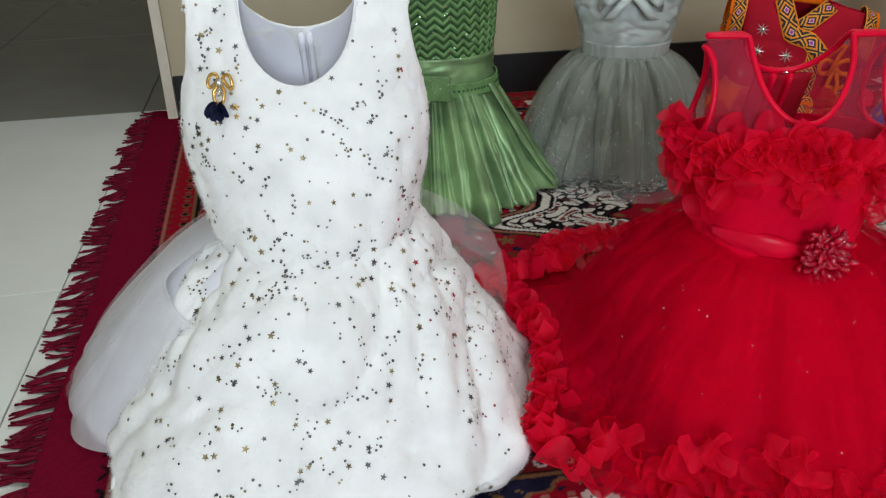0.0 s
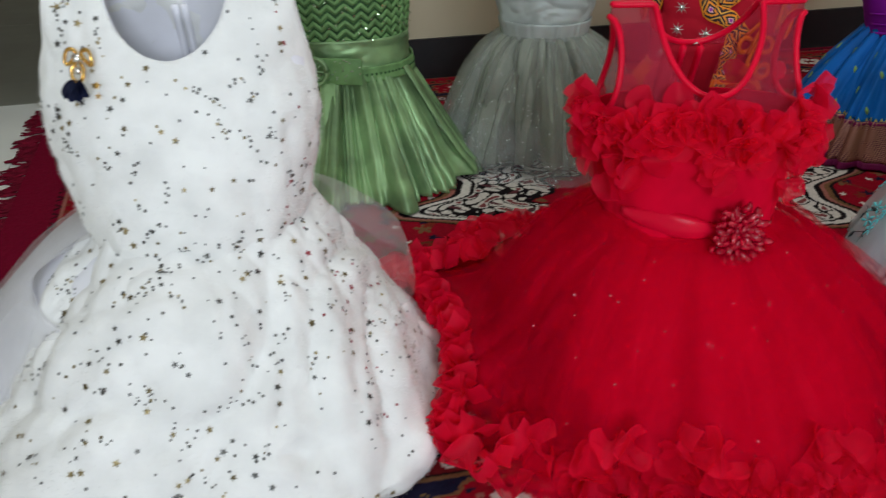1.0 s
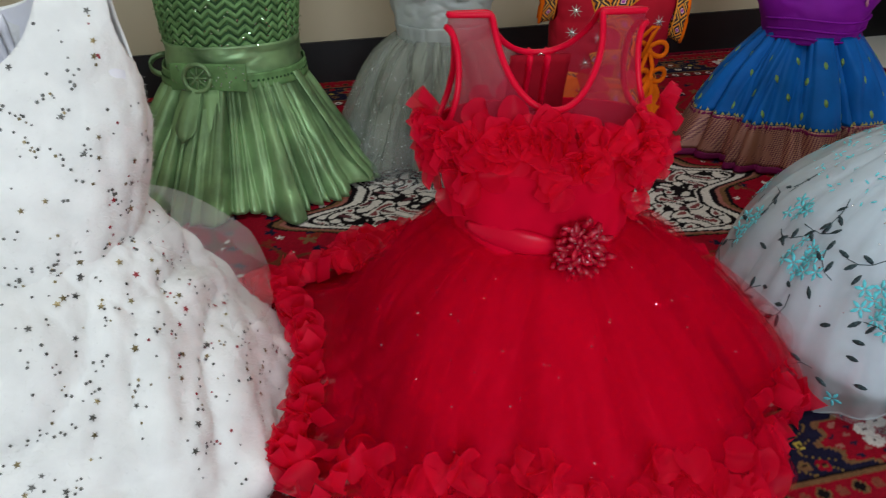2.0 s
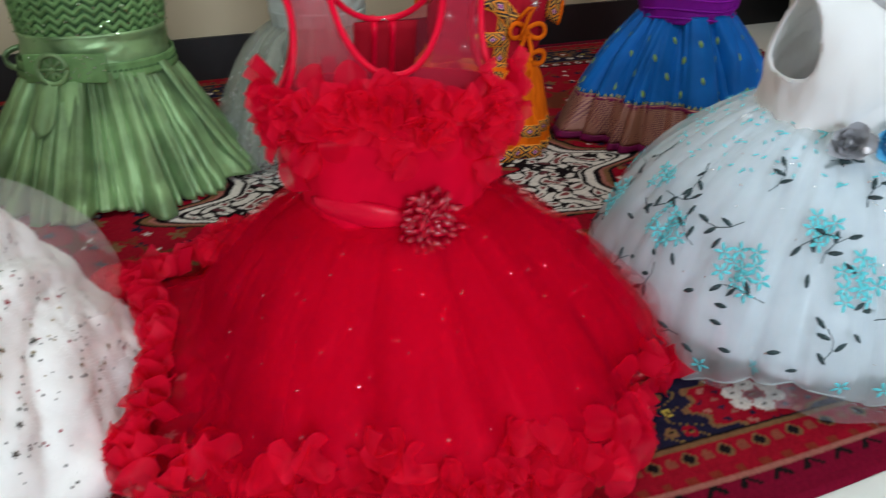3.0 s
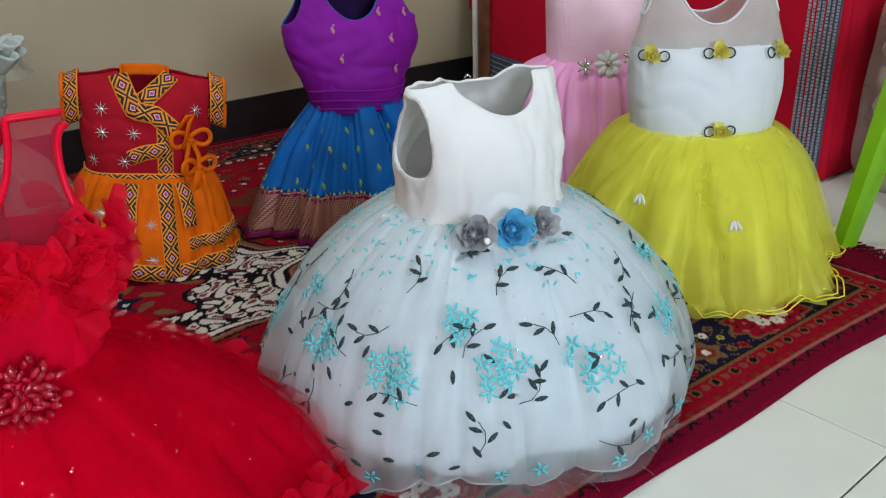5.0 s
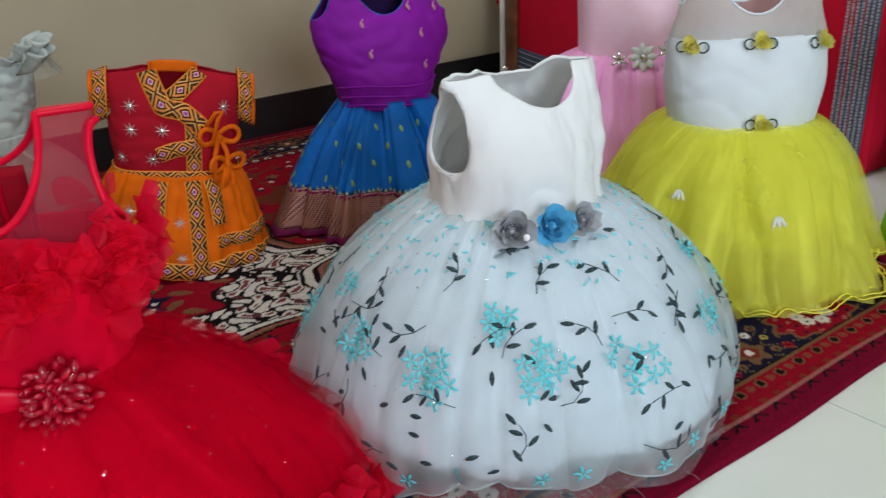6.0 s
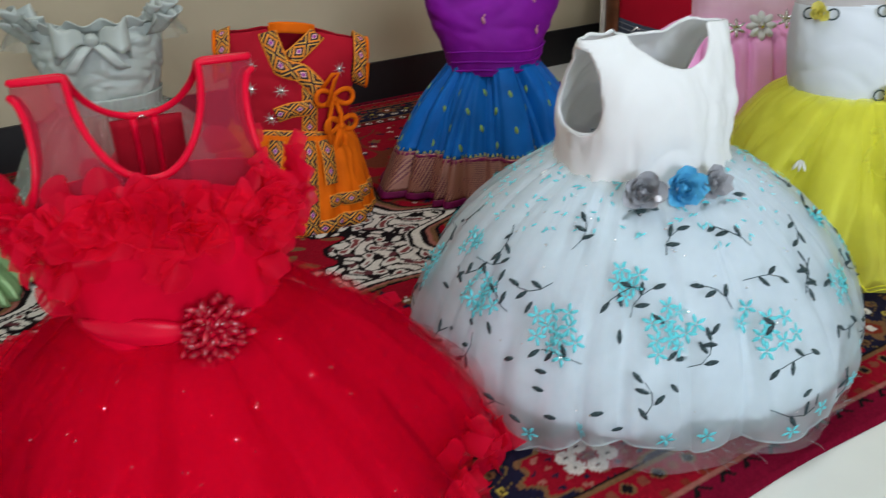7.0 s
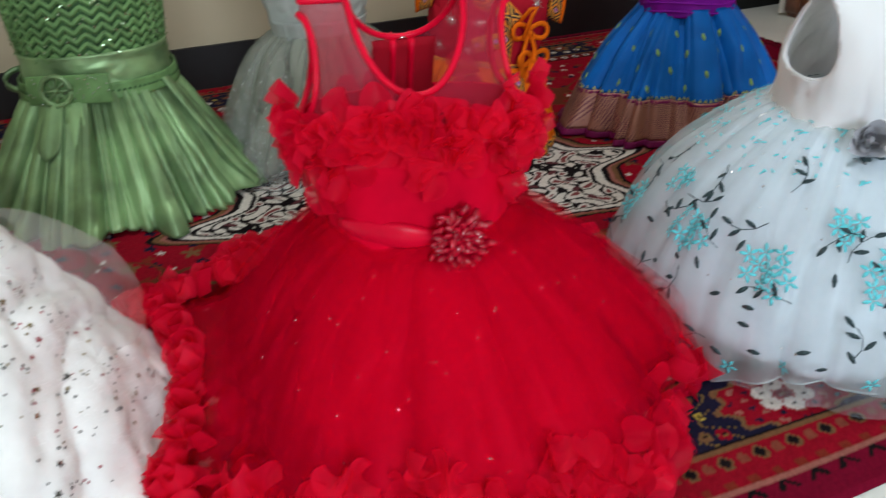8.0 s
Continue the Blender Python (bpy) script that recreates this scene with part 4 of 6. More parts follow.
# ---- the red petal dress ----
def red_dress():
    D = thing("red_petal_dress", "bright red tulle party dress edged with chiffon petals, on the rug", "dress", pose(0.412, 0.945, RUG_Z, 0, 0, 0))
    b = Bodice([(0.205, 0.098, 0.088), (0.25, 0.103, 0.09), (0.3, 0.112, 0.085), (0.35, 0.116, 0.07), (0.4, 0.111, 0.045), (0.44, 0.107, 0.022), (0.458, 0.104, 0.006)],
               folds(8, [(2, 0.02), (3, 0.02), (7, 0.01)]), lean=0.01, power=2.2)
    full = b.sheet(140, 60)
    low = clip(full, lambda v, uv: 0.345 - v[:, 2] + 0 * uv[:, 0])
    part("bodice", wrinkle(low, 0.006, 20, (1, 1, 0.6)), RED_TULLE, D, "red tulle bodice", thick=0.002)
    up = cut_bodice(b, clip(full, lambda v, uv: v[:, 2] - 0.343), 0.058, 0.372, 0.405, (0.016, 0.395, 0.05))
    part("yoke", up, RED_NET, D, "see-through red net yoke")
    piping("neck_piping", up, 0.0036, RED_SATIN, D, "red satin piping")
    part("back_placket", join([tube([(x, 0.01 * (z - 0.2) / 0.25 + np.interp(z, b.zs, b.ds) - 0.002, z) for z in np.linspace(0.3, 0.404, 8)], 0.012, 8, flat=0.3) for x in (-0.008, 0.012)]), RED_SATIN, D, "red satin back placket")
    def placket(u, v):
        z = 0.315 + 0.088 * v
        return 0.004 + 0.034 * u, 0.01 * (z - 0.2) / 0.25 + np.interp(z, b.zs, b.ds) - 0.004 - 0.003 * u * u, z
    part("back_panel", grid(placket, 8, 8, -1, 1, 0, 1, closed=False), CRIMSON, D, "dark red back opening panel", thick=0.002)
    part("hook", tube([(-0.003, 0.03, 0.407), (0.0, 0.028, 0.41), (0.004, 0.03, 0.407)], 0.0012, 5), SILVER, D, "small metal hook")
    # skirt: lining and tulle layers over it, and a wider layer trailing on the rug at one side and behind
    waves = folds(33, [(6, 0.045), (10, 0.045), (17, 0.02), (29, 0.01)])

    def front(th):
        return waves(th) - 0.3 * np.clip(-np.sin(th + 0.15), 0, 1)
    prof = [(0.23, 0.094), (0.213, 0.124), (0.18, 0.166), (0.135, 0.211), (0.085, 0.252), (0.04, 0.281), (0.01, 0.295)]
    lin = Skirt([(z * 0.97, r * 0.92) for z, r in prof], 1.06, 1.0, front, folds(32, [(5, 0.006)]), off=(0.0, 0.012))
    part("underskirt", pleat(lin.sheet(300, 40), 0.04, 3.2, 0.25, 1.0), RED_TULLE, D, "gathered red underskirt", thick=0.002)
    top = Skirt(prof, 1.06, 1.0, front, folds(34, [(6, 0.006)]), off=(0.0, 0.012))
    part("tulle_layer", pleat(top.sheet(280, 44), 0.034, 3.2, 0.25, 1.0), RED_VEIL, D, "sheer red tulle overskirt")
    veil = Skirt([(z, r * 1.035) for z, r in prof], 1.06, 1.0, front, folds(36, [(6, 0.006)]), off=(0.0, 0.012))
    part("tulle_layer", pleat(veil.sheet(240, 40, 0.0, 0.93), 0.026, 3.2, 0.25, 1.0), RED_VEIL, D, "sheer red tulle overskirt")
    trail = Skirt([(0.19, 0.1), (0.125, 0.15), (0.08, 0.2), (0.048, 0.25), (0.026, 0.295), (0.012, 0.328)], 1.07, 1.0,
                  folds(35, [(5, 0.03), (9, 0.04), (16, 0.02)]), folds(37, [(6, 0.006)]), off=(-0.042, 0.045))

    def behind(v, uv):
        room = np.hypot(v[:, 0] + 0.57, v[:, 1] + 0.045) - 0.285      # the white skirt beside it
        return np.minimum(np.maximum(-np.sin(uv[:, 0]) - 0.05, -np.cos(uv[:, 0]) - 0.35), 4 * room)
    for k, seed in ((1.0, 3.0), (0.95, 6.0)):
        lay = Skirt([(z * k, r * k) for z, r in zip(trail.z, trail.r)], 1.07, 1.0, trail.fold, trail.hem, off=trail.off)
        part("tulle_layer", clip(pleat(lay.sheet(260, 36), 0.03, 3.4, 0.25, seed), behind), RED_VEIL, D, "sheer red tulle trailing on the rug")
    for k, seed in ((1.075, 41), (1.12, 43)):
        ruffle = folds(seed, [(8, 0.02), (15, 0.035), (27, 0.022)])
        mist = Skirt([(z, r * k) for z, r in prof], 1.06, 1.0, lambda th: front(th) + ruffle(th), folds(seed + 1, [(6, 0.006)]), off=(0.0, 0.012))
        part("tulle_layer", pleat(mist.sheet(260, 40, 0.06, 0.9), 0.03, 4.2, 0.4, seed), RED_MIST, D, "thin red tulle outer layer")
    rnd = random.Random(14)
    gl = []
    for _ in range(120):
        th, t = rnd.uniform(-2.2, 2.2), rnd.uniform(0.1, 0.92)
        gl.append(placed(star_flat(rnd.uniform(0.0007, 0.0012), 0.8, 4), veil.spot(th, t, 0.002, rnd.uniform(0, 6)) @ Matrix.Rotation(rnd.uniform(-0.6, 0.6), 4, "X")))
    part("glitter", join(gl), GLITTER, D, "tiny silver glitter specks", kind="stuff", smooth=False)
    # petals on the breast and along the hem
    pms = [petal_mesh("petal", rnd.uniform(0.026, 0.038), rnd.uniform(0.026, 0.036), rnd.uniform(0.15, 0.5), rnd.uniform(-0.5, 0.5), RED_PETAL, 40 + i) for i in range(7)]
    for i in range(150):
        th = rnd.uniform(-math.pi, math.pi) if i > 120 else rnd.uniform(-1.6, 1.6)
        z = rnd.triangular(0.29, 0.368, 0.34)
        t = (b.zs[-1] - z) / (b.zs[-1] - b.zs[0])
        m = b.spot(th, 1 - (1 - t), rnd.uniform(0.002, 0.009), rnd.uniform(-2.8, 2.8)) @ Matrix.Rotation(radians(rnd.uniform(4, 55)), 4, "X")
        part("petal", rnd.choice(pms), None, D, m=m)
    for i in range(3):
        z = rnd.uniform(0.275, 0.295)
        m = b.spot(rnd.uniform(-1.5, 1.5), (b.zs[-1] - z) / (b.zs[-1] - b.zs[0]), 0.003, rnd.uniform(2.2, 4.0)) @ Matrix.Rotation(radians(rnd.uniform(4, 20)), 4, "X")
        part("petal", rnd.choice(pms), None, D, m=m)
    hms = [petal_mesh("hem_petal", rnd.uniform(0.034, 0.05), rnd.uniform(0.028, 0.04), rnd.uniform(0.2, 0.5), rnd.uniform(-0.5, 0.45), RED_PETAL, 60 + i) for i in range(7)]
    n = 96
    for row, (t, lift) in enumerate(((0.975, 12), (0.93, 26), (0.86, 34), (0.79, 30))):
        for i in range(n):
            th = TAU * (i + 0.5 * (row % 2)) / n + rnd.uniform(-0.04, 0.04) - math.pi
            tt = t + rnd.uniform(-0.03, 0.02)
            side = 0.6 < th < 2.0
            if row >= 2 and rnd.random() < 0.2 + 0.25 * (row - 2) + (0.5 if side else 0.0) or (row == 1 and side and rnd.random() < 0.3):
                continue
            cloth_at = trail if th < -0.55 or th > 2.25 else top
            m = cloth_at.spot(th, tt, 0.004, math.pi + rnd.uniform(-1.4, 1.4)) @ Matrix.Rotation(radians(lift * (0.5 if side else 1.0) + (26 if cloth_at is trail else 0) + rnd.uniform(-10, 12 if side else 30)), 4, "X")
            gap = math.hypot(m.translation.x + 0.57, m.translation.y + 0.045)
            if gap < 0.302:     # pressed back by the white skirt
                m.translation.x += (0.302 - gap) * (m.translation.x + 0.57) / gap
                m.translation.y += (0.302 - gap) * (m.translation.y + 0.045) / gap
                m.translation.z += 0.3 * (0.302 - gap)
            m.translation.z = max(m.translation.z, 0.02)
            part("hem_petal", rnd.choice(hms), None, D, m=m)
    for i in range(16):
        m = top.spot(rnd.uniform(-1.5, -0.5), rnd.uniform(0.9, 1.0), 0.004, math.pi + rnd.uniform(-1.4, 1.4)) @ Matrix.Rotation(radians(rnd.uniform(20, 70)), 4, "X")
        m.translation.z = max(m.translation.z, 0.02)
        part("hem_petal", rnd.choice(hms), None, D, m=m)
    # sash and beaded flower
    band = [(x, -0.0 - np.interp(0.236, b.zs, b.ds) * math.sqrt(max(0, 1 - (x / 0.105) ** 2)) - 0.006 + 0.012 * (0.236 - 0.2), 0.236 - 0.01 * math.sin(14 * x)) for x in np.linspace(-0.09, 0.01, 24)]
    part("sash", tube(band, [0.013 * math.sin(math.pi * (i + 2) / 27) + 0.002 for i in range(24)], 8, flat=0.35), RED_SATIN, D, "shiny red satin sash")
    fm = pose(0.022, -0.106, 0.238, 78, 0, 8) @ Matrix.Scale(0.88, 4)
    fl = part("flower", ball(0.016, (0, 0, 0.002), 10, 6, 0.5), RED_SATIN, D, "red flower of glossy beads", fm)
    drop = mesh_from("bead", *placed(ball(0.0042, (0, 0, 0), 7, 4, 1.0), Matrix.Diagonal((2.3, 1.25, 0.8, 1))), RED_BEAD)
    for i in range(50):
        r = 0.037 * math.sqrt((i + 0.5) / 50) * rnd.uniform(0.85, 1.08)
        a = i * 2.39996
        h = 0.009 * (1 - (r / 0.04) ** 2) + rnd.uniform(0, 0.005)
        part("bead", drop, None, fl, m=Matrix.Translation((r * math.cos(a), r * math.sin(a), h)) @ Matrix.Rotation(a, 4, "Z") @ Euler((rnd.uniform(-0.9, 0.9), rnd.uniform(-1.2, 0.4), rnd.uniform(-0.9, 0.9))).to_matrix().to_4x4())
    part("sparkle", join([ball(0.0011, (0.034 * math.sqrt(rnd.random()) * math.cos(a), 0.034 * math.sqrt(rnd.random()) * math.sin(a), 0.013 + rnd.uniform(-0.004, 0.004)), 5, 3) for a in [rnd.uniform(0, TAU) for _ in range(26)]]), GLITTER, fl, "silver sparkles", kind="stuff")
    return D


red_dress()

# ---- the white and turquoise dress ----
def blue_dress():
    D = thing("white_embroidered_dress", "white dress with ball skirt embroidered in turquoise flowers and dark leaves", "dress", pose(0.99, 0.985, RUG_Z, 0, 0, -3))
    b = Bodice([(0.248, 0.13, 0.142), (0.262, 0.114, 0.12), (0.28, 0.107, 0.1), (0.3, 0.107, 0.092), (0.33, 0.111, 0.087), (0.38, 0.114, 0.068), (0.415, 0.111, 0.044), (0.445, 0.104, 0.009)],
               folds(3, [(2, 0.03), (3, 0.03), (6, 0.03), (11, 0.012)]), lean=-0.03, power=2.2, shift=-0.002)
    # pointed waist
    shell = cut_bodice(b, clip(b.sheet(150, 64), lambda v, uv: v[:, 2] - 0.274 + 0.024 * np.clip(1 - np.abs(v[:, 0] + 0.055) / 0.07, 0, 1) * (v[:, 1] < 0)), 0.06, 0.396, 0.422, (0.014, 0.375, 0.05), slope=0.12)
    shell = wrinkle(shell, 0.009, 15, (1, 1, 0.45), 3.0)
    # the bodice stands twisted on the skirt
    q, (ct, st) = np.array(shell[0]), (math.cos(radians(7)), math.sin(radians(7)))
    q[:, 0], q[:, 1] = q[:, 0] * ct - q[:, 1] * st - 0.003, q[:, 0] * st + q[:, 1] * ct
    shell = (q, *shell[1:])
    bod = part("bodice", shell, WHITE_SATIN, D, "plain white satin sleeveless bodice", thick=0.0025)
    piping("edge_binding", shell, 0.0018, WHITE_SATIN, bod)
    part("hook", tube([(-0.006, 0.02, 0.424), (-0.002, 0.018, 0.428), (0.003, 0.019, 0.424)], 0.0012, 5), SILVER, D, "small metal hook")
    part("cord_loop", tube([(-0.115 - 0.018 * math.sin(a), 0.0 + 0.004 * math.cos(a), 0.262 + 0.006 * math.sin(2 * a)) for a in np.linspace(0, math.pi, 10)], 0.003, 6), WHITE_SATIN, D, "white tie cord")
    prof = [(0.285, 0.094), (0.268, 0.13), (0.238, 0.174), (0.195, 0.222), (0.14, 0.26), (0.09, 0.281), (0.052, 0.289), (0.022, 0.283)]
    sk = Skirt(prof, 1.04, 0.98, folds(51, [(7, 0.035), (13, 0.022), (21, 0.012)]), folds(52, [(3, 0.012), (5, 0.016), (8, 0.012)]), grow=0.5, off=(0.0, 0.0))
    lin = Skirt([(z - 0.004, r * 0.92) for z, r in prof], 1.04, 0.98, folds(51, [(7, 0.03), (13, 0.018)]), folds(54, [(5, 0.01)]), grow=0.5)
    part("underskirt", pleat(lin.sheet(280, 40, 0.0, 0.94), 0.018, 5.0, 0.3, 2.0, 0.3), BLUE_LINING, D, "pale lining of the ball skirt", thick=0.002)
    gores = pleat(sk.sheet(280, 44), 0.02, 4.0, 0.15, 2.0, 0.5)
    sk = Draped(gores, 280, 44)
    part("organza_layer", gores, ORGANZA, D, "sheer embroidered organza overskirt")
    hem = [sk(th, 1.0) for th in np.linspace(0, TAU, 200)]
    part("hem_cord", tube(hem, 0.0012, 5, closed=True), ORGANZA, D)
    mid = Skirt([(z - 0.002, r * 0.95) for z, r in prof], 1.04, 0.98, folds(57, [(8, 0.012), (17, 0.014), (29, 0.008)]), folds(58, [(5, 0.012)]), grow=0.5)
    part("organza_layer", mid.sheet(260, 36, 0.03, 0.97), ORGANZA, D, "sheer inner organza layer")
    net = Skirt([(0.06, 0.25), (0.035, 0.262), (0.014, 0.272), (0.003, 0.279)], 1.03, 1.0, folds(55, [(7, 0.03), (13, 0.025), (22, 0.015)]), folds(56, [(9, 0.004)]))
    part("net_frill", net.sheet(300, 10), FRILL, D, "crumpled net frill under the hem")
    rnd = random.Random(61)
    whisk = []
    for _ in range(90):
        th = rnd.uniform(-2.4, 2.4)
        p = np.array(net(th, rnd.uniform(0.6, 1.0)))
        d = np.array([math.sin(th), -math.cos(th), rnd.uniform(-0.1, 0.7)]) * rnd.uniform(0.008, 0.022)
        whisk.append(tube([p, p + d * 0.6 + (0, 0, 0.002), p + d], [0.0004, 0.0003, 0.0002], 3))
    part("frayed_threads", join(whisk), ORGANZA, D, "frayed white threads", kind="stuff")
    # leaves
    leaf = mesh_from("leaf", *leaf_flat(0.006, 0.0165, 8, 0.0002), LEAF)
    flower_geo = [placed(leaf_flat(0.0048, 0.0115, 8, 0.0002), Matrix.Rotation(TAU * k / 5, 4, "Z") @ Matrix.Translation((0, 0.0068, 0))) for k in range(5)]
    fl_mesh = mesh_from("flower", *placed(join(flower_geo), Matrix.Diagonal((0.92, 0.92, 0.3, 1)))[:2], TURQ)
    stems = []

    def stem(pts):
        stems.append(tube([np.array((sk.spot(th, t, 0.0022)).translation) for th, t in pts], 0.0006, 4))

    cols = 13
    for c in range(cols):
        base = TAU * c / cols + 0.12 + rnd.uniform(-0.05, 0.05)
        for row, t in enumerate((0.44, 0.62) if c % 2 else (0.58,)):
            th = base + (0.28 if row == 0 and c % 2 else 0.0) + rnd.uniform(-0.05, 0.05)
            tt = t + rnd.uniform(-0.03, 0.03)
            k = rnd.choice((6, 7)) if row == 0 and c % 2 else rnd.choice((9, 10, 11))
            for i in range(k):
                r = (0.024 if k < 8 else 0.034) * math.sqrt(i / k)
                a = i * 2.4 + c
                part("embroidered_flower", fl_mesh, None, D, m=sk.spot(th + r * math.cos(a) / 0.27, tt + r * math.sin(a) / 0.42, 0.0014, rnd.uniform(0, 6)))
        # sprays: leaves on both sides of a curving stem
        for row, t in enumerate((0.34, 0.47, 0.57, 0.73, 0.84)):
            th = base + (0.0, -0.14, 0.24, 0.08, 0.32)[row] + rnd.uniform(-0.07, 0.07)
            t += rnd.uniform(-0.03, 0.03)
            head, turn = rnd.uniform(0, TAU), rnd.choice((-0.4, 0.4))
            x = y = 0.0
            path = []
            for i in range(4):
                path.append((th + x / 0.26, t - y / 0.42, head))
                x, y, head = x + 0.016 * math.cos(head), y + 0.016 * math.sin(head), head + turn
            stem([(a, q) for a, q, _ in path])
            for i, (a, q, h) in enumerate(path[1:]):
                h += 0.0 if i == 2 else (0.85 if i % 2 else -0.85)
                ox, oy = 0.0095 * math.cos(h), 0.0095 * math.sin(h)
                part("leaf", leaf, None, D, m=sk.spot(a + ox / 0.26, min(0.985, q - oy / 0.42), 0.0015, h - math.pi / 2))
        th = base + 0.15
        part("embroidered_flower", fl_mesh, None, D, m=sk.spot(th, 0.92 + rnd.uniform(-0.02, 0.02), 0.0025, rnd.uniform(0, 6)))
        part("embroidered_flower", fl_mesh, None, D, m=sk.spot(th + 0.3, 0.94, 0.0025, rnd.uniform(0, 6)))
    for _ in range(70):
        part("leaf", leaf, None, D, m=sk.spot(rnd.uniform(0, TAU), rnd.uniform(0.46, 0.98) ** 0.8, 0.0015, rnd.uniform(0, TAU)))
    part("stem_stitching", join(stems), LEAF, D, "thin dark stem stitching", kind="stuff")
    dots = []
    for _ in range(320):
        th, t = rnd.uniform(0, TAU), rnd.uniform(0.06, 0.34)
        dots.append(placed(leaf_flat(0.003, 0.0075, 6, 0.0003), sk.spot(th + rnd.gauss(0, 0.05), t, 0.002, rnd.uniform(0, 6))))
    part("turquoise_stitching", join(dots), TURQ, D, "small turquoise stitches near the waist", kind="stuff")
    sp = [placed(star_flat(rnd.uniform(0.0008, 0.0014), 0.8, 4), sk.spot(rnd.uniform(0, TAU), rnd.uniform(0.1, 0.97), 0.003, 0) @ Matrix.Rotation(rnd.uniform(-0.5, 0.5), 4, "X")) for _ in range(160)]
    part("glitter", join(sp), GLITTER, D, "tiny silver glitter specks", kind="stuff", smooth=False)
    # roses on the waist
    for x, mat, r, sd, lab in ((-0.066, GREY_ROSE, 0.0215, 1, "grey satin rose"), (-0.022, BLUE_ROSE, 0.0225, 2, "sky blue satin rose"), (0.016, GREY_ROSE, 0.019, 3, "grey satin rose")):
        y = -0.1 * math.sqrt(1 - (x / 0.16) ** 2) - 0.026
        rose("rose", D, pose(x, y, 0.272, 62, 0, 20 * x / 0.05), r, mat, sd, lab)
    for i in range(10):
        x = rnd.uniform(-0.09, 0.062)
        part("rose_leaf", leaf, None, D, "dark leaf by the roses", pose(x, -0.14 * math.sqrt(1 - (x / 0.17) ** 2), 0.252 + rnd.uniform(-0.006, 0.006), 50, 0, 0) @ Matrix.Rotation(rnd.uniform(-2, 2), 4, "Z"))
    part("pearl", ball(0.004, (0, 0, 0)), LINING, D, "white pearl bead", pose(-0.064, -0.146, 0.275))
    return D


blue_dress()

# ---- ribbons and motifs laid on cloth ----
def ribbon(surf, path, width, lift=0.0025, step=10):
    """A flat ribbon along a path of (th, t) on a cloth; its UV runs along it in ribbon widths."""
    path = np.asarray(path, float)
    s = np.linspace(0, len(path) - 1, step * (len(path) - 1) + 1)
    th, t = np.interp(s, range(len(path)), path[:, 0]), np.interp(s, range(len(path)), path[:, 1])
    p = np.array([np.array(surf.spot(a, q, lift).translation) for a, q in zip(th, t)])
    nr = np.array([np.array(surf.spot(a, q).col[2])[:3] for a, q in zip(th, t)])
    d = np.gradient(p, axis=0)
    d /= np.linalg.norm(d, axis=1)[:, None] + 1e-9
    side = np.cross(nr, d)
    run = np.concatenate([[0], np.cumsum(np.linalg.norm(np.diff(p, axis=0), axis=1))]) / width
    v, uv, f = [], [], []
    for i in range(len(p)):
        for k in (-0.5, 0.0, 0.5):
            v.append(p[i] + side[i] * width * k + nr[i] * (0.0008 if k == 0 else 0.0))
            uv.append((run[i], k + 0.5))
    for i in range(len(p) - 1):
        for k in (0, 1):
            a = 3 * i + k
            f.append((a, a + 3, a + 4, a + 1))
    return np.array(v), f, np.array(uv)


def cord_bow(name, parent, m, size, r, material, label=""):
    g = []
    for s in (-1, 1):
        g.append(tube([(s * size * math.sin(a / 2) ** 1.3, size * 0.35 * math.sin(a) + 0.1 * size, 0.006 * math.sin(a / 2)) for a in np.linspace(0, TAU, 16)], r, 6, flat=1.4))
        g.append(tube([(s * 0.002, 0, 0.004), (s * size * 0.3, -size * 0.7, 0.008), (s * size * 0.35, -size * 1.6, 0.006), (s * size * 0.2, -size * 2.3, 0.004)], r, 6, flat=1.4))
    g.append(ball(r * 2.2, (0, 0, 0.004), 8, 5))
    return part(name, join(g), material, parent, label, m)


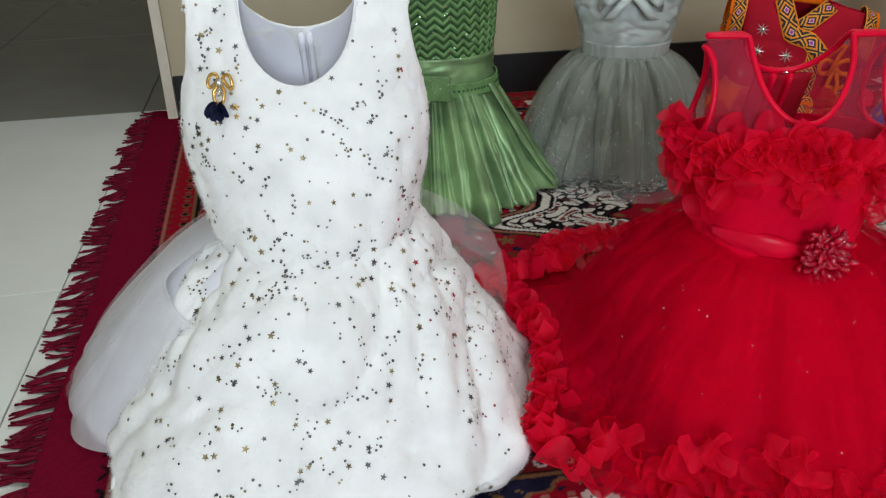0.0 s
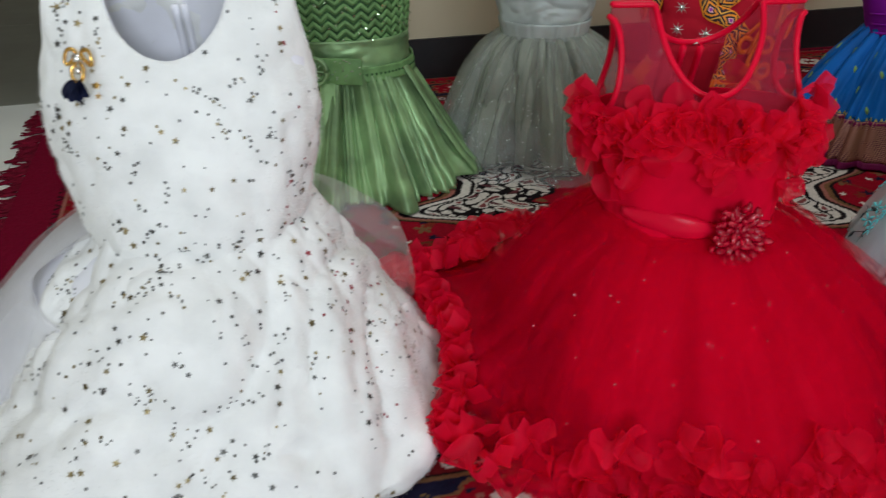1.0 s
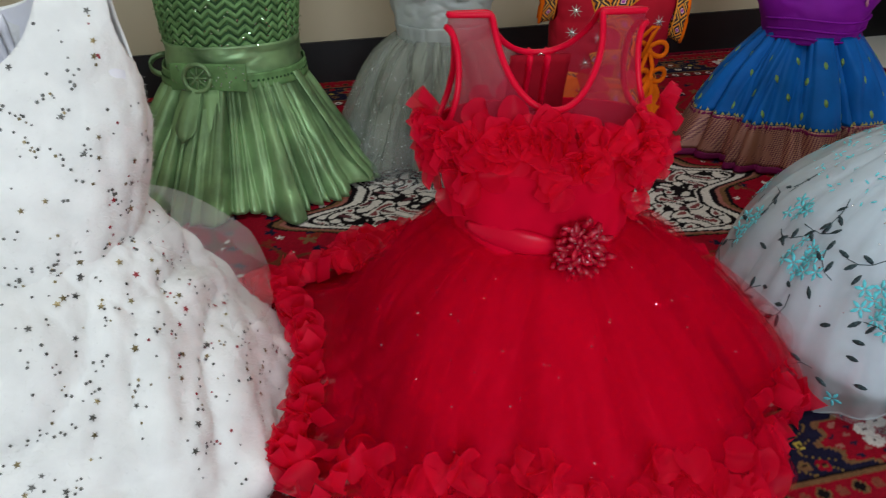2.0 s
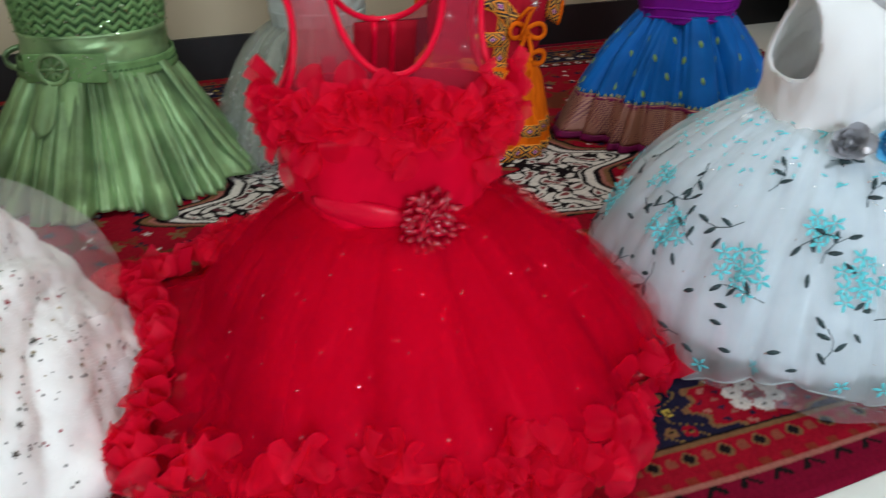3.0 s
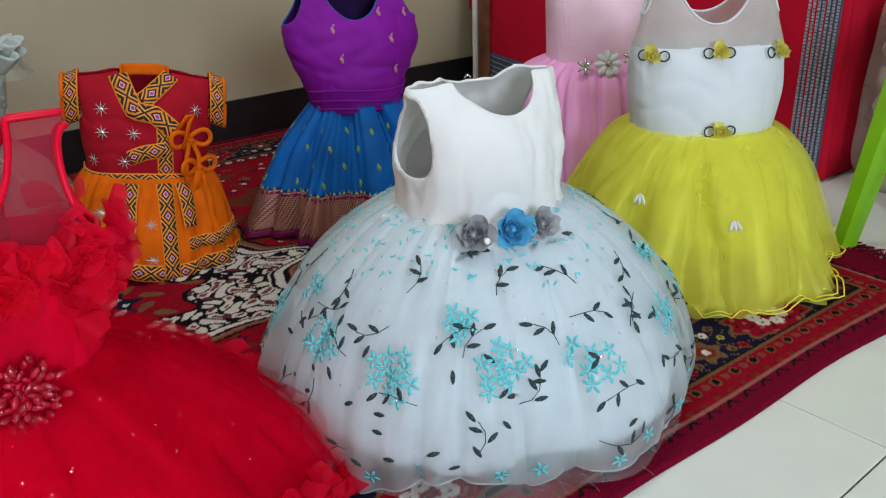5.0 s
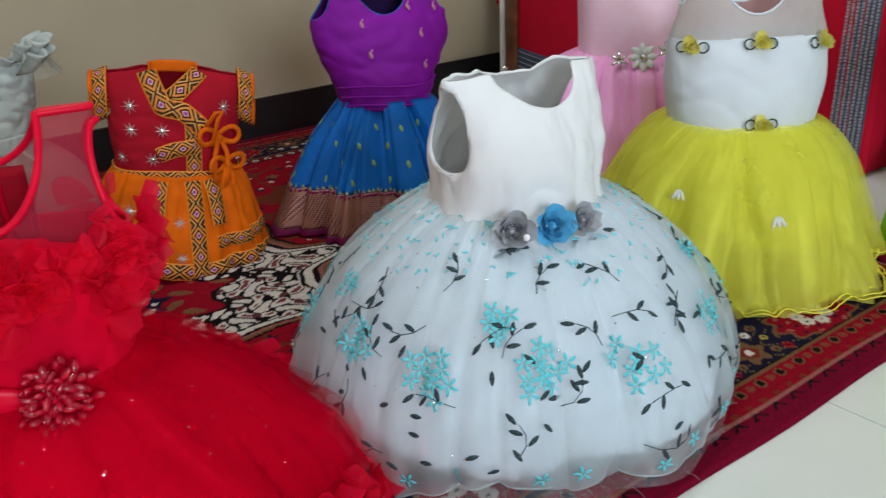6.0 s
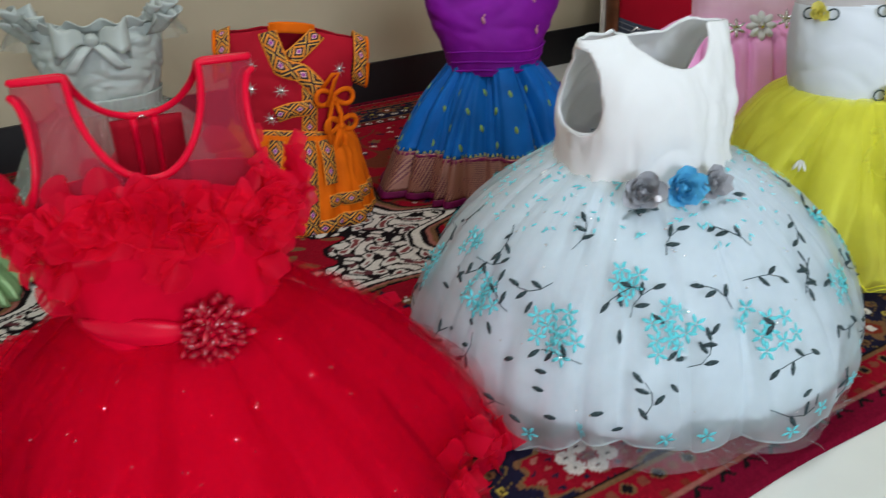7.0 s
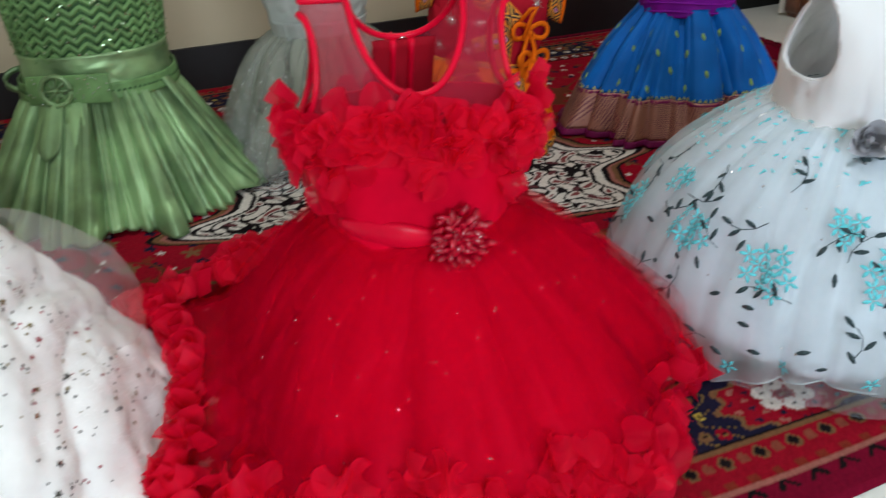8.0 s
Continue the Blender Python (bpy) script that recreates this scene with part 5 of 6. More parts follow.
# ---- the green satin dress ----
def green_dress():
    D = thing("green_satin_dress", "sage green satin dress with smocked bodice and pleated skirt", "dress", pose(-0.028, 1.68, RUG_Z, 0, 0, 6))
    b = Bodice([(0.17, 0.128, 0.11), (0.22, 0.119, 0.1), (0.27, 0.12, 0.098), (0.33, 0.126, 0.092), (0.4, 0.128, 0.075), (0.46, 0.118, 0.03), (0.49, 0.11, 0.006)], folds(4, [(2, 0.015), (5, 0.01)]), power=2.2)
    part("bodice", cut_bodice(b, b.sheet(110, 50), 0.07, 0.4, 0.43, (0.02, 0.44, 0.05)), GREEN_DARK, D, "dark green net bodice", thick=0.002)
    rnd = random.Random(71)
    z = 0.272
    row = 0
    while z < 0.43:
        n = 300
        pts = []
        for i in range(n):
            th = TAU * i / n
            zz = z + 0.0062 * (abs((i % 10) / 5 - 1) * 2 - 1)
            p = np.array(b.spot(th, (b.zs[-1] - zz) / (b.zs[-1] - b.zs[0]), 0.002).translation)
            pts.append(p)
        keep = [p for p in pts if not (p[2] > 0.395 and abs(p[0]) < 0.07 and p[1] < 0)]
        if len(keep) == n:
            part("zigzag_ruffle", tube(pts, 0.0042, 5, closed=True, flat=0.8), GREEN_SMOCK, D, "green zigzag smocked ruffle")
        z += 0.0145
        row += 1
    sq = [placed(star_flat(0.0022, 0.85, 4), b.spot(rnd.uniform(-1.8, 1.8), rnd.uniform(0.3, 0.68), 0.0075, rnd.uniform(0, 6)) @ Matrix.Rotation(rnd.uniform(-0.7, 0.7), 4, "X")) for _ in range(120)]
    part("sequins", join(sq), hard("green sequins", (0.45, 0.6, 0.4), 0.12, metal=0.9), D, "small shiny green sequins", kind="stuff", smooth=False)
    prof = [(0.215, 0.115), (0.19, 0.13), (0.15, 0.153), (0.1, 0.182), (0.05, 0.212), (0.015, 0.236), (0.003, 0.24)]
    pl = folds(74, [(38, 0.01), (23, 0.026), (13, 0.06), (7, 0.05), (5, 0.04)])
    sk = Skirt(prof, 1.06, 1.05, pl, folds(75, [(7, 0.008), (11, 0.006)]), grow=0.6, off=(0.0, -0.015))
    part("skirt", wrinkle(pleat(sk.sheet(520, 36), 0.06, 6.0, 0.05, 4.0, 0.3), 0.003, 22, (1, 1, 0.5), 2.0), GREEN_SATIN, D, "pleated shiny green satin skirt", thick=0.002)
    belt = Bodice([(0.212, 0.126, 0.109), (0.23, 0.1245, 0.106), (0.25, 0.124, 0.104), (0.275, 0.125, 0.105)], folds(76, [(3, 0.008)]), power=2.2)
    part("sash", wrinkle(belt.sheet(160, 16), 0.006, 16, (0.6, 0.6, 2.2), 5.0), GREEN_SATIN, D, "wide green satin sash", thick=0.003)
    lowb = Bodice([(0.2, 0.134, 0.119), (0.21, 0.132, 0.116), (0.228, 0.13, 0.114)], None, power=2.2)
    part("belt", lowb.sheet(120, 6), GREEN_SMOCK, D, "narrow beaded green belt", thick=0.003)
    part("beads", join([ball(0.003, np.array(lowb.spot(th, 0.5, 0.002).translation), 5, 3) for th in np.linspace(-1.5, 1.6, 46)]), GREEN_DARK, D, "dark green beads", kind="stuff")
    # rosette buckle
    m = lowb.spot(-0.36, 0.1, 0.008) @ Matrix.Scale(1.3, 4)
    bk = part("buckle", box(-0.045, 0.062, -0.018, 0.019, -0.002, 0.003, 0.002), GREEN_SMOCK, D, "green buckle plate with round rosette", m)
    ros = part("rosette", tube([(0.0185 * math.cos(a) - 0.006, 0.0185 * math.sin(a), 0.006) for a in np.linspace(0, TAU, 28)], 0.0035, 6), GREEN_SATIN, bk, "round spoked rosette")
    for a in np.linspace(0, TAU, 9)[:-1]:
        part("rosette_spoke", tube([(-0.006, 0, 0.006), (-0.006 + 0.016 * math.cos(a), 0.016 * math.sin(a), 0.006)], 0.0018, 5), GREEN_SATIN, bk)
    part("rosette_knob", ball(0.004, (-0.006, 0, 0.007)), GREEN_SATIN, bk)
    part("beads", join([ball(0.0016, (rnd.uniform(-0.043, 0.06), rnd.uniform(-0.017, 0.018), 0.0035), 5, 3) for _ in range(40)]), SILVER, bk, "silver beads", kind="stuff")
    for x, ln, sw in ((-0.012, 0.066, -0.01), (0.012, 0.085, 0.004)):
        def tab(u, v, x=x, ln=ln, sw=sw):
            return x + sw * v + u * (0.011 + 0.007 * v) * (1 - 0.9 * np.clip((v - 0.8) / 0.2, 0, 1)), -0.016 - ln * v, 0.004 + 0.034 * v + 0.004 * np.cos(5 * u + 2 * v)
        part("bow_tail", grid(tab, 4, 8, -1, 1, 0, 1, closed=False), GREEN_SATIN, bk, "pointed satin tail", thick=0.002)
    # long ribbon at the side
    plain = Skirt([(z, r * 1.06) for z, r in prof], 1.06, 1.05, folds(77, [(5, 0.03)]), off=(0.0, -0.015))
    for th0, dth, w in ((1.0, 0.03, 0.022),):
        g = ribbon(plain, [(th0 + dth * k, 0.0 + 0.24 * k) for k in range(5)], w, 0.004)
        part("ribbon_tail", g, GREEN_SATIN, D, "long hanging satin ribbon", thick=0.002)
    for s in (-1,):
        part("side_loop", tube([(s * (0.128 + 0.03 * math.sin(a)), 0.02 + 0.01 * math.cos(a), 0.235 - 0.035 * (1 - math.cos(a)) / 2) for a in np.linspace(0, math.pi, 10)], 0.006, 6, flat=0.4), GREEN_SATIN, D, "satin belt loop")
    return D


# ---- the grey dress ----
def grey_dress():
    D = thing("silver_grey_dress", "silver grey satin and glitter net dress with a bow", "dress", pose(0.375, 1.75, RUG_Z, 0, 0, -6))
    b = Bodice([(0.235, 0.082, 0.075), (0.27, 0.09, 0.078), (0.32, 0.104, 0.076), (0.36, 0.112, 0.066), (0.395, 0.112, 0.05), (0.41, 0.11, 0.042)], folds(5, [(3, 0.02), (7, 0.015)]), power=2.2)
    part("bodice", wrinkle(clip(b.sheet(130, 50), lambda v, uv: 0.408 - 0.018 * np.cos(2 * uv[:, 0]) - 0.012 - v[:, 2] + 0.02 * (np.abs(v[:, 0]) > 0.085)), 0.008, 26, (0.8, 0.8, 1.3), 2.0), GREY_SATIN, D, "strapless silver satin bodice", thick=0.002)
    for k, (th0, th1, t, amp) in enumerate(((-2.3, -0.75, 0.03, 0.02), (0.75, 2.3, 0.03, 0.02), (-2.2, -0.8, 0.14, 0.016), (0.8, 2.2, 0.14, 0.016), (-0.75, 0.75, 0.06, 0.008))):
        def ruf(u, v, t=t, amp=amp, k=k):
            x, y, z = b(u, t + 0 * u)
            o = 0.004 + v * (0.026 if k < 4 else 0.012) + amp * v * np.sin(15 * u + k) * 0.7
            return x + np.sin(u) * o, y - np.cos(u) * o, z - 0.014 + 0.042 * v * (0.8 if k < 4 else 0.4) + 0.006 * np.cos(17 * u + k) * v
        part("ruffle", grid(ruf, 60, 6, th0, th1, 0, 1, closed=False), GREY_SATIN, D, "gathered satin ruffle", thick=0.0015)
        if k < 2:
            def fr(u, v, k=k):
                x, y, z = b(u, 0.2 + 0 * u)
                o = 0.01 + 0.03 * v + 0.006 * v * np.sin(19 * u)
                return x + np.sin(u) * o, y - np.cos(u) * o, z + 0.04 - 0.05 * v
            part("net_ruffle", grid(fr, 50, 4, th0, th1, 0, 1, closed=False), GREY_TULLE, D, "sheer grey net sleeve edge")
    # bow
    m = b.spot(0.0, 0.24, 0.014) @ Matrix.Scale(1.45, 4)
    bw = part("bow", ball(0.009, (0, 0, 0.004), 10, 6), GREY_SATIN, D, "silver satin bow", m)
    for s in (-1, 1):
        def loop(u, v, s=s):
            a = u
            return s * (0.006 + 0.036 * np.sin(a / 2) ** 1.1), (v - 0.5) * (0.01 + 0.03 * np.sin(a / 2)) + 0.004 * np.sin(3 * a), 0.004 + 0.011 * np.sin(a)
        part("bow_loop", grid(loop, 18, 5, 0, TAU, 0, 1, closed=False), GREY_SATIN, bw, thick=0.0015)

        def tail(u, v, s=s):
            return s * (0.004 + 0.026 * v) + u * 0.008, -0.004 - 0.03 * v, 0.004 + 0.004 * np.sin(4 * v)
        part("bow_tail", grid(tail, 3, 6, -1, 1, 0, 1, closed=False), GREY_SATIN, bw, thick=0.0015)
    bp = folds(80, [(26, 0.02), (40, 0.012)])
    band = Bodice([(0.24, 0.086, 0.079), (0.255, 0.088, 0.081), (0.275, 0.092, 0.083)], bp, power=2.2)
    part("waistband", band.sheet(160, 8), GREY_SATIN, D, "gathered grey waistband", thick=0.002)
    prof = [(0.25, 0.084), (0.225, 0.115), (0.18, 0.145), (0.12, 0.17), (0.06, 0.188), (0.015, 0.198)]
    lin = Skirt([(z, r * 0.93) for z, r in prof], 1.05, 1.0, folds(83, [(8, 0.07), (13, 0.06), (21, 0.03)]), folds(82, [(5, 0.008)]))
    part("underskirt", pleat(lin.sheet(240, 30), 0.075, 3.4, 0.2, 5.0, 0.3), GREY_LINING, D, "grey gathered lining", thick=0.002)
    for sd, sc in ((83, 1.0), (84, 1.05)):
        net = Skirt([(z, r * sc) for z, r in prof], 1.06, 1.0, folds(83, [(8, 0.08), (13, 0.06), (21, 0.03)]), folds(sd + 5, [(7, 0.02), (11, 0.012)]))
        part("net_layer", pleat(net.sheet(260, 30), 0.085, 4.6, 0.15, 5.0 if sc == 1.0 else 8.0, 0.3), GREY_TULLE, D, "sheer grey dotted net")
    low = Skirt([(0.1, 0.18), (0.05, 0.2), (0.02, 0.222), (0.004, 0.24)], 1.05, 1.0, folds(90, [(9, 0.06), (16, 0.03)]))
    part("net_layer", low.sheet(200, 12), FRILL, D, "sheer dotted net lying out on the rug")
    rnd = random.Random(92)
    dots = [placed(star_flat(0.0011, 0.9, 4), net.spot(rnd.uniform(-2, 2), rnd.uniform(0.15, 1.0), 0.0005)) for _ in range(240)]
    dots += [placed(star_flat(0.0013, 0.9, 4), low.spot(rnd.uniform(-2, 2), rnd.uniform(0.2, 1.0), 0.002)) for _ in range(110)]
    part("dots", join(dots), DOT_WHITE, D, "tiny white flocked dots", kind="stuff", smooth=False)
    return D


# ---- the orange and crimson dress ----
def orange_dress():
    D = thing("orange_wrap_dress", "crimson and orange cotton wrap dress with woven ribbon trim", "dress", pose(0.664, 1.685, RUG_Z + 0.004, 0, 0, -10) @ pose(0, 0, 0, 0, 7, 0) @ Matrix.Scale(0.98, 4))
    b = Bodice([(0.165, 0.106, 0.07), (0.2, 0.109, 0.072), (0.25, 0.115, 0.07), (0.3, 0.122, 0.058), (0.345, 0.13, 0.034), (0.372, 0.13, 0.01)], folds(6, [(3, 0.02), (5, 0.015)]), power=2.3)
    shell = cut_bodice(b, b.sheet(120, 44), 0.044, 0.315, 0.355, (0.014, 0.31, 0.04), slope=0.16)
    part("bodice", wrinkle(shell, 0.006, 15), CRIMSON, D, "crimson cotton wrap bodice", thick=0.002)

    def at(z):
        return (b.zs[-1] - z) / (b.zs[-1] - b.zs[0])

    def ang(x, z):
        w = float(np.interp(z, b.zs, b.ws))
        return math.asin(max(-1, min(1, math.copysign(abs(x / w) ** (2.3 / 2), x))))
    diag = [(ang(x, z), at(z)) for x, z in ((-0.046, 0.358), (-0.02, 0.302), (0.015, 0.295), (0.048, 0.265))]
    part("neck_trim", ribbon(b, diag, 0.034, 0.0045), TRIM, D, "orange diamond-woven ribbon", thick=0.002)
    diag2 = [(ang(x, z), at(z)) for x, z in ((-0.005, 0.318), (0.02, 0.338), (0.045, 0.36))]
    part("neck_trim", ribbon(b, diag2, 0.032, 0.003), TRIM, D, "orange diamond-woven ribbon", thick=0.002)
    # standing collar behind
    def collar(u, v):
        return 0.043 * np.sin(u), 0.0 - 0.026 * np.cos(u) + 0.006 * v, 0.352 + 0.02 * v - 0.03 * np.clip(np.cos(u), 0, 1)
    part("collar", grid(collar, 30, 5, 0.6, TAU - 0.6, 0, 1, closed=False), ORANGE, D, "standing orange collar", thick=0.003)
    part("front_trim", ribbon(b, [(ang(0.03, z), at(z)) for z in (0.29, 0.25, 0.21, 0.17)], 0.028, 0.0035), TRIM, D, thick=0.002)
    part("side_trim", ribbon(b, [(ang(x, z), at(z)) for x, z in ((0.03, 0.235), (0.0, 0.23), (-0.03, 0.218))], 0.028, 0.0055), TRIM, D, thick=0.002)
    part("waist_trim", ribbon(b, [(a, at(0.175 + 0.002 * math.cos(3 * a))) for a in np.linspace(-1.7, 1.7, 9)], 0.028, 0.006), TRIM, D, thick=0.002)
    for s in (-1, 1):
        def slv(u, v, s=s):
            return s * (0.113 + 0.026 * v), -0.04 * np.cos(u) * (1 - 0.2 * v), 0.315 + 0.05 * np.sin(u) - 0.012 * v
        g = grid(slv, 26, 4, -0.9, math.pi + 0.9, 0, 1, closed=False)
        g = (g[0], g[1], np.stack([g[2][:, 0] * 1.8, g[2][:, 1]], -1))
        part("sleeve_trim", g, TRIM, D, "diamond-woven sleeve edge", thick=0.002)
        part("sleeve_piping", tube([(s * 0.14, -0.033 * math.cos(u), 0.304 + 0.05 * math.sin(u)) for u in np.linspace(-0.9, math.pi + 0.9, 20)], 0.0035, 6), ORANGE, D)
    star = mesh_from("mirror_star", *star_flat(0.0145, 0.2, 8, 0.002), hard("silver thread", (0.7, 0.68, 0.66), 0.25, metal=0.6), smooth=False)
    disc = mesh_from("mirror", *ball(0.0045, (0, 0, 0.001), 8, 4, 0.4), SILVER)
    for x, z in ((-0.075, 0.302), (-0.075, 0.262), (-0.022, 0.262), (-0.04, 0.21), (-0.09, 0.21), (0.085, 0.302)):
        mm = b.spot(ang(x, z), at(z), 0.003, x * 30)
        part("mirror_star", star, None, D, "silver embroidered star with mirror", mm)
        part("mirror", disc, None, D, m=mm)
    prof = [(0.182, 0.103), (0.16, 0.116), (0.11, 0.13), (0.06, 0.142), (0.02, 0.15), (0.004, 0.152)]
    sk = Skirt(prof, 1.08, 0.85, folds(95, [(13, 0.07), (7, 0.07), (22, 0.02)]), folds(96, [(4, 0.008)]), grow=0.6)
    part("skirt", pleat(sk.sheet(260, 30), 0.014, 6.0, 0.2, 6.0), ORANGE, D, "gathered orange cotton skirt", thick=0.002)
    part("hem_trim", ribbon(sk, [(a, 0.93) for a in np.linspace(-math.pi, math.pi, 40)], 0.032, 0.003, 6), TRIM, D, "diamond ribbon round the hem", thick=0.0015)
    part("skirt_trim", ribbon(sk, [(a, 0.68) for a in np.linspace(0.45, 2.2, 10)], 0.026, 0.003, 6), TRIM, D, thick=0.0015)
    for a, t1 in ((-0.25, 0.7), (0.22, 0.98), (0.5, 0.5)):
        part("skirt_trim", ribbon(sk, [(a, q) for q in np.linspace(0.05, t1, 8)], 0.03, 0.004, 4), TRIM, D, thick=0.0015)
    for a, t in ((-0.62, 0.35), (0.0, 0.45), (0.02, 0.8), (-0.7, 0.75)):
        part("mirror_star", star, None, D, "silver embroidered star with mirror", sk.spot(a, t, 0.005))
    cord_bow("tie", D, b.spot(ang(0.07, 0.25), at(0.25), 0.008), 0.04, 0.0035, ORANGE, "orange cloth tie knotted in a bow")
    cord_bow("tie", D, b.spot(ang(0.08, 0.2), at(0.2), 0.012), 0.038, 0.004, ORANGE, "orange cloth tie knotted in a bow")
    part("tie", tube([(0.05, -0.07, 0.265), (0.07, -0.085, 0.3), (0.082, -0.08, 0.302), (0.074, -0.088, 0.29), (0.062, -0.085, 0.24)], 0.004, 6), ORANGE, D, "loose orange tie loop")
    return D


def zari_mat():
    m, nt, b = shader("gold zari weave")
    uv = nt.nodes.new("ShaderNodeUVMap")
    mp = nt.nodes.new("ShaderNodeMapping")
    mp.inputs["Scale"].default_value = (60.0, 110.0, 1.0)
    mp.inputs["Rotation"].default_value = (0, 0, 0.6)
    nt.links.new(uv.outputs[0], mp.inputs[0])
    ck = nt.nodes.new("ShaderNodeTexChecker")
    ck.inputs["Scale"].default_value = 1.0
    ck.inputs[1].default_value, ck.inputs[2].default_value = (0.4, 0.2, 0.13, 1), (0.13, 0.025, 0.04, 1)
    nt.links.new(mp.outputs[0], ck.inputs[0])
    n = noise_ramp(nt, 22.0, (0, 0, 0), (1, 1, 1), 3.0, 0.52, 0.6)
    nt.links.new(mixed(nt, n.outputs[0], ck.outputs[0], (0.3, 0.13, 0.09)), b.inputs["Base Color"])
    b.inputs["Metallic"].default_value = 0.35
    b.inputs["Roughness"].default_value = 0.45
    bump(nt, b, 900.0, 0.3, 0.0006)
    return m


# ---- the purple and blue dress ----
def purple_dress():
    D = thing("purple_blue_dress", "purple silk top over a blue silk skirt with gold woven border", "dress", pose(1.115, 1.69, RUG_Z, 0, 0, -8))
    b = Bodice([(0.235, 0.092, 0.08), (0.27, 0.1, 0.082), (0.32, 0.12, 0.082), (0.37, 0.137, 0.075), (0.41, 0.139, 0.06), (0.46, 0.126, 0.035), (0.5, 0.115, 0.007)], folds(7, [(3, 0.015), (6, 0.012)]), power=2.2)
    shell = cut_bodice(b, b.sheet(120, 50), 0.062, 0.415, 0.45, (0.03, 0.46, 0.05))
    shell = wrinkle(shell, 0.009, 14, (0.7, 0.7, 1.2), 1.0)
    part("bodice", shell, PURPLE, D, "purple silk sleeveless top", thick=0.002)
    inner = Bodice([(z, w - 0.013, max(0.002, d - 0.013)) for z, w, d in zip(b.zs, b.ws, b.ds)], None, power=2.2)
    part("lining", cut_bodice(inner, inner.sheet(80, 30), 0.06, 0.41, 0.445, (0.034, 0.46, 0.052)), PURPLE_DARK, D, "dark lining")
    piping("neck_piping", shell, 0.0018, BLUE_SILK, D, "thin blue piping")
    wrinkles = [tube([np.array(b.spot(th, (0.5 - z + 0.004 * math.sin(3 * th)) / 0.265, 0.0005).translation) for th in np.linspace(-1.3, 1.3, 20)], 0.0022, 6, flat=1.4) for z in (0.245, 0.262, 0.282)]
    part("gather", join(wrinkles), PURPLE, D, "soft horizontal gathers")
    pais = join([(*leaf_flat(0.011, 0.02, 10, 0.001),), placed(leaf_flat(0.006, 0.01, 8, 0.001), pose(0.006, 0.01, 0, 0, 0, -50))])
    pm = mesh_from("paisley_motif", pais[0], pais[1], PINK_THREAD)
    for x, z in ((-0.05, 0.4), (0.045, 0.425), (0.065, 0.375), (-0.04, 0.345), (0.07, 0.315), (0.1, 0.42)):
        w = float(np.interp(z, b.zs, b.ws))
        part("paisley_motif", pm, None, D, "woven gold pink paisley", b.spot(math.asin(abs(x / w) ** 1.1 * (1 if x > 0 else -1)), (0.5 - z) / 0.265, 0.0015, 0.3) @ Matrix.Scale(0.75, 4))
    prof = [(0.25, 0.088), (0.225, 0.108), (0.18, 0.142), (0.13, 0.17), (0.085, 0.192), (0.04, 0.21), (0.003, 0.226)]
    fo = folds(99, [(9, 0.08), (14, 0.05), (5, 0.09)])
    sk = Skirt(prof, 1.06, 0.9, fo, grow=0.6)
    t1 = sk.s[4] - 0.03
    whole = pleat(sk.sheet(280, 40), 0.055, 3.4, 0.12, 7.0, 0.3)
    sk = Draped(whole, 280, 40)
    part("skirt", sk.sheet(280, 24, 0, t1), BLUE_SILK, D, "peacock blue silk skirt", thick=0.002)
    part("gold_border", sk.sheet(240, 12, t1, 0.95), zari_mat(), D, "broad gold woven border", thick=0.002)
    part("hem_band", sk.sheet(240, 3, 0.95, 1.0), MAROON, D, "maroon hem band", thick=0.002)
    part("border_stripe", ribbon(sk, [(a, t1 + 0.02) for a in np.linspace(-math.pi, math.pi, 40)], 0.011, 0.0015, 6), MAROON, D, "maroon stripe", thick=0.001)
    part("border_teeth", join([placed(star_flat(0.0045, 0.45, 3), sk.spot(a, t1 - 0.012, 0.002)) for a in np.linspace(-math.pi, math.pi, 130)]), YELLOW_ROSE, D, "row of tiny gold teeth", kind="stuff", smooth=False)
    motif = mesh_from("skirt_motif", *leaf_flat(0.0085, 0.0165, 8, 0.001), YELLOW_GREEN)
    for row, t in enumerate((0.2, 0.33, 0.46, 0.58)):
        for k in range(15):
            part("skirt_motif", motif, None, D, m=sk.spot(TAU * (k + 0.5 * (row % 2)) / 15, t, 0.0015, 0.15))
    # skirt corner spread on the rug
    def fan(u, v):
        return -0.17 - 0.075 * v * np.cos(u), 0.05 + 0.07 * v * np.sin(u), 0.004 + 0.085 * (1 - v) ** 1.3 + 0.004 * np.cos(9 * u) * v
    part("spread_fold", grid(fan, 24, 8, -1.3, 1.3, 0, 1, closed=False), MAROON, D, "maroon fold spread out on the rug", thick=0.002)
    return D


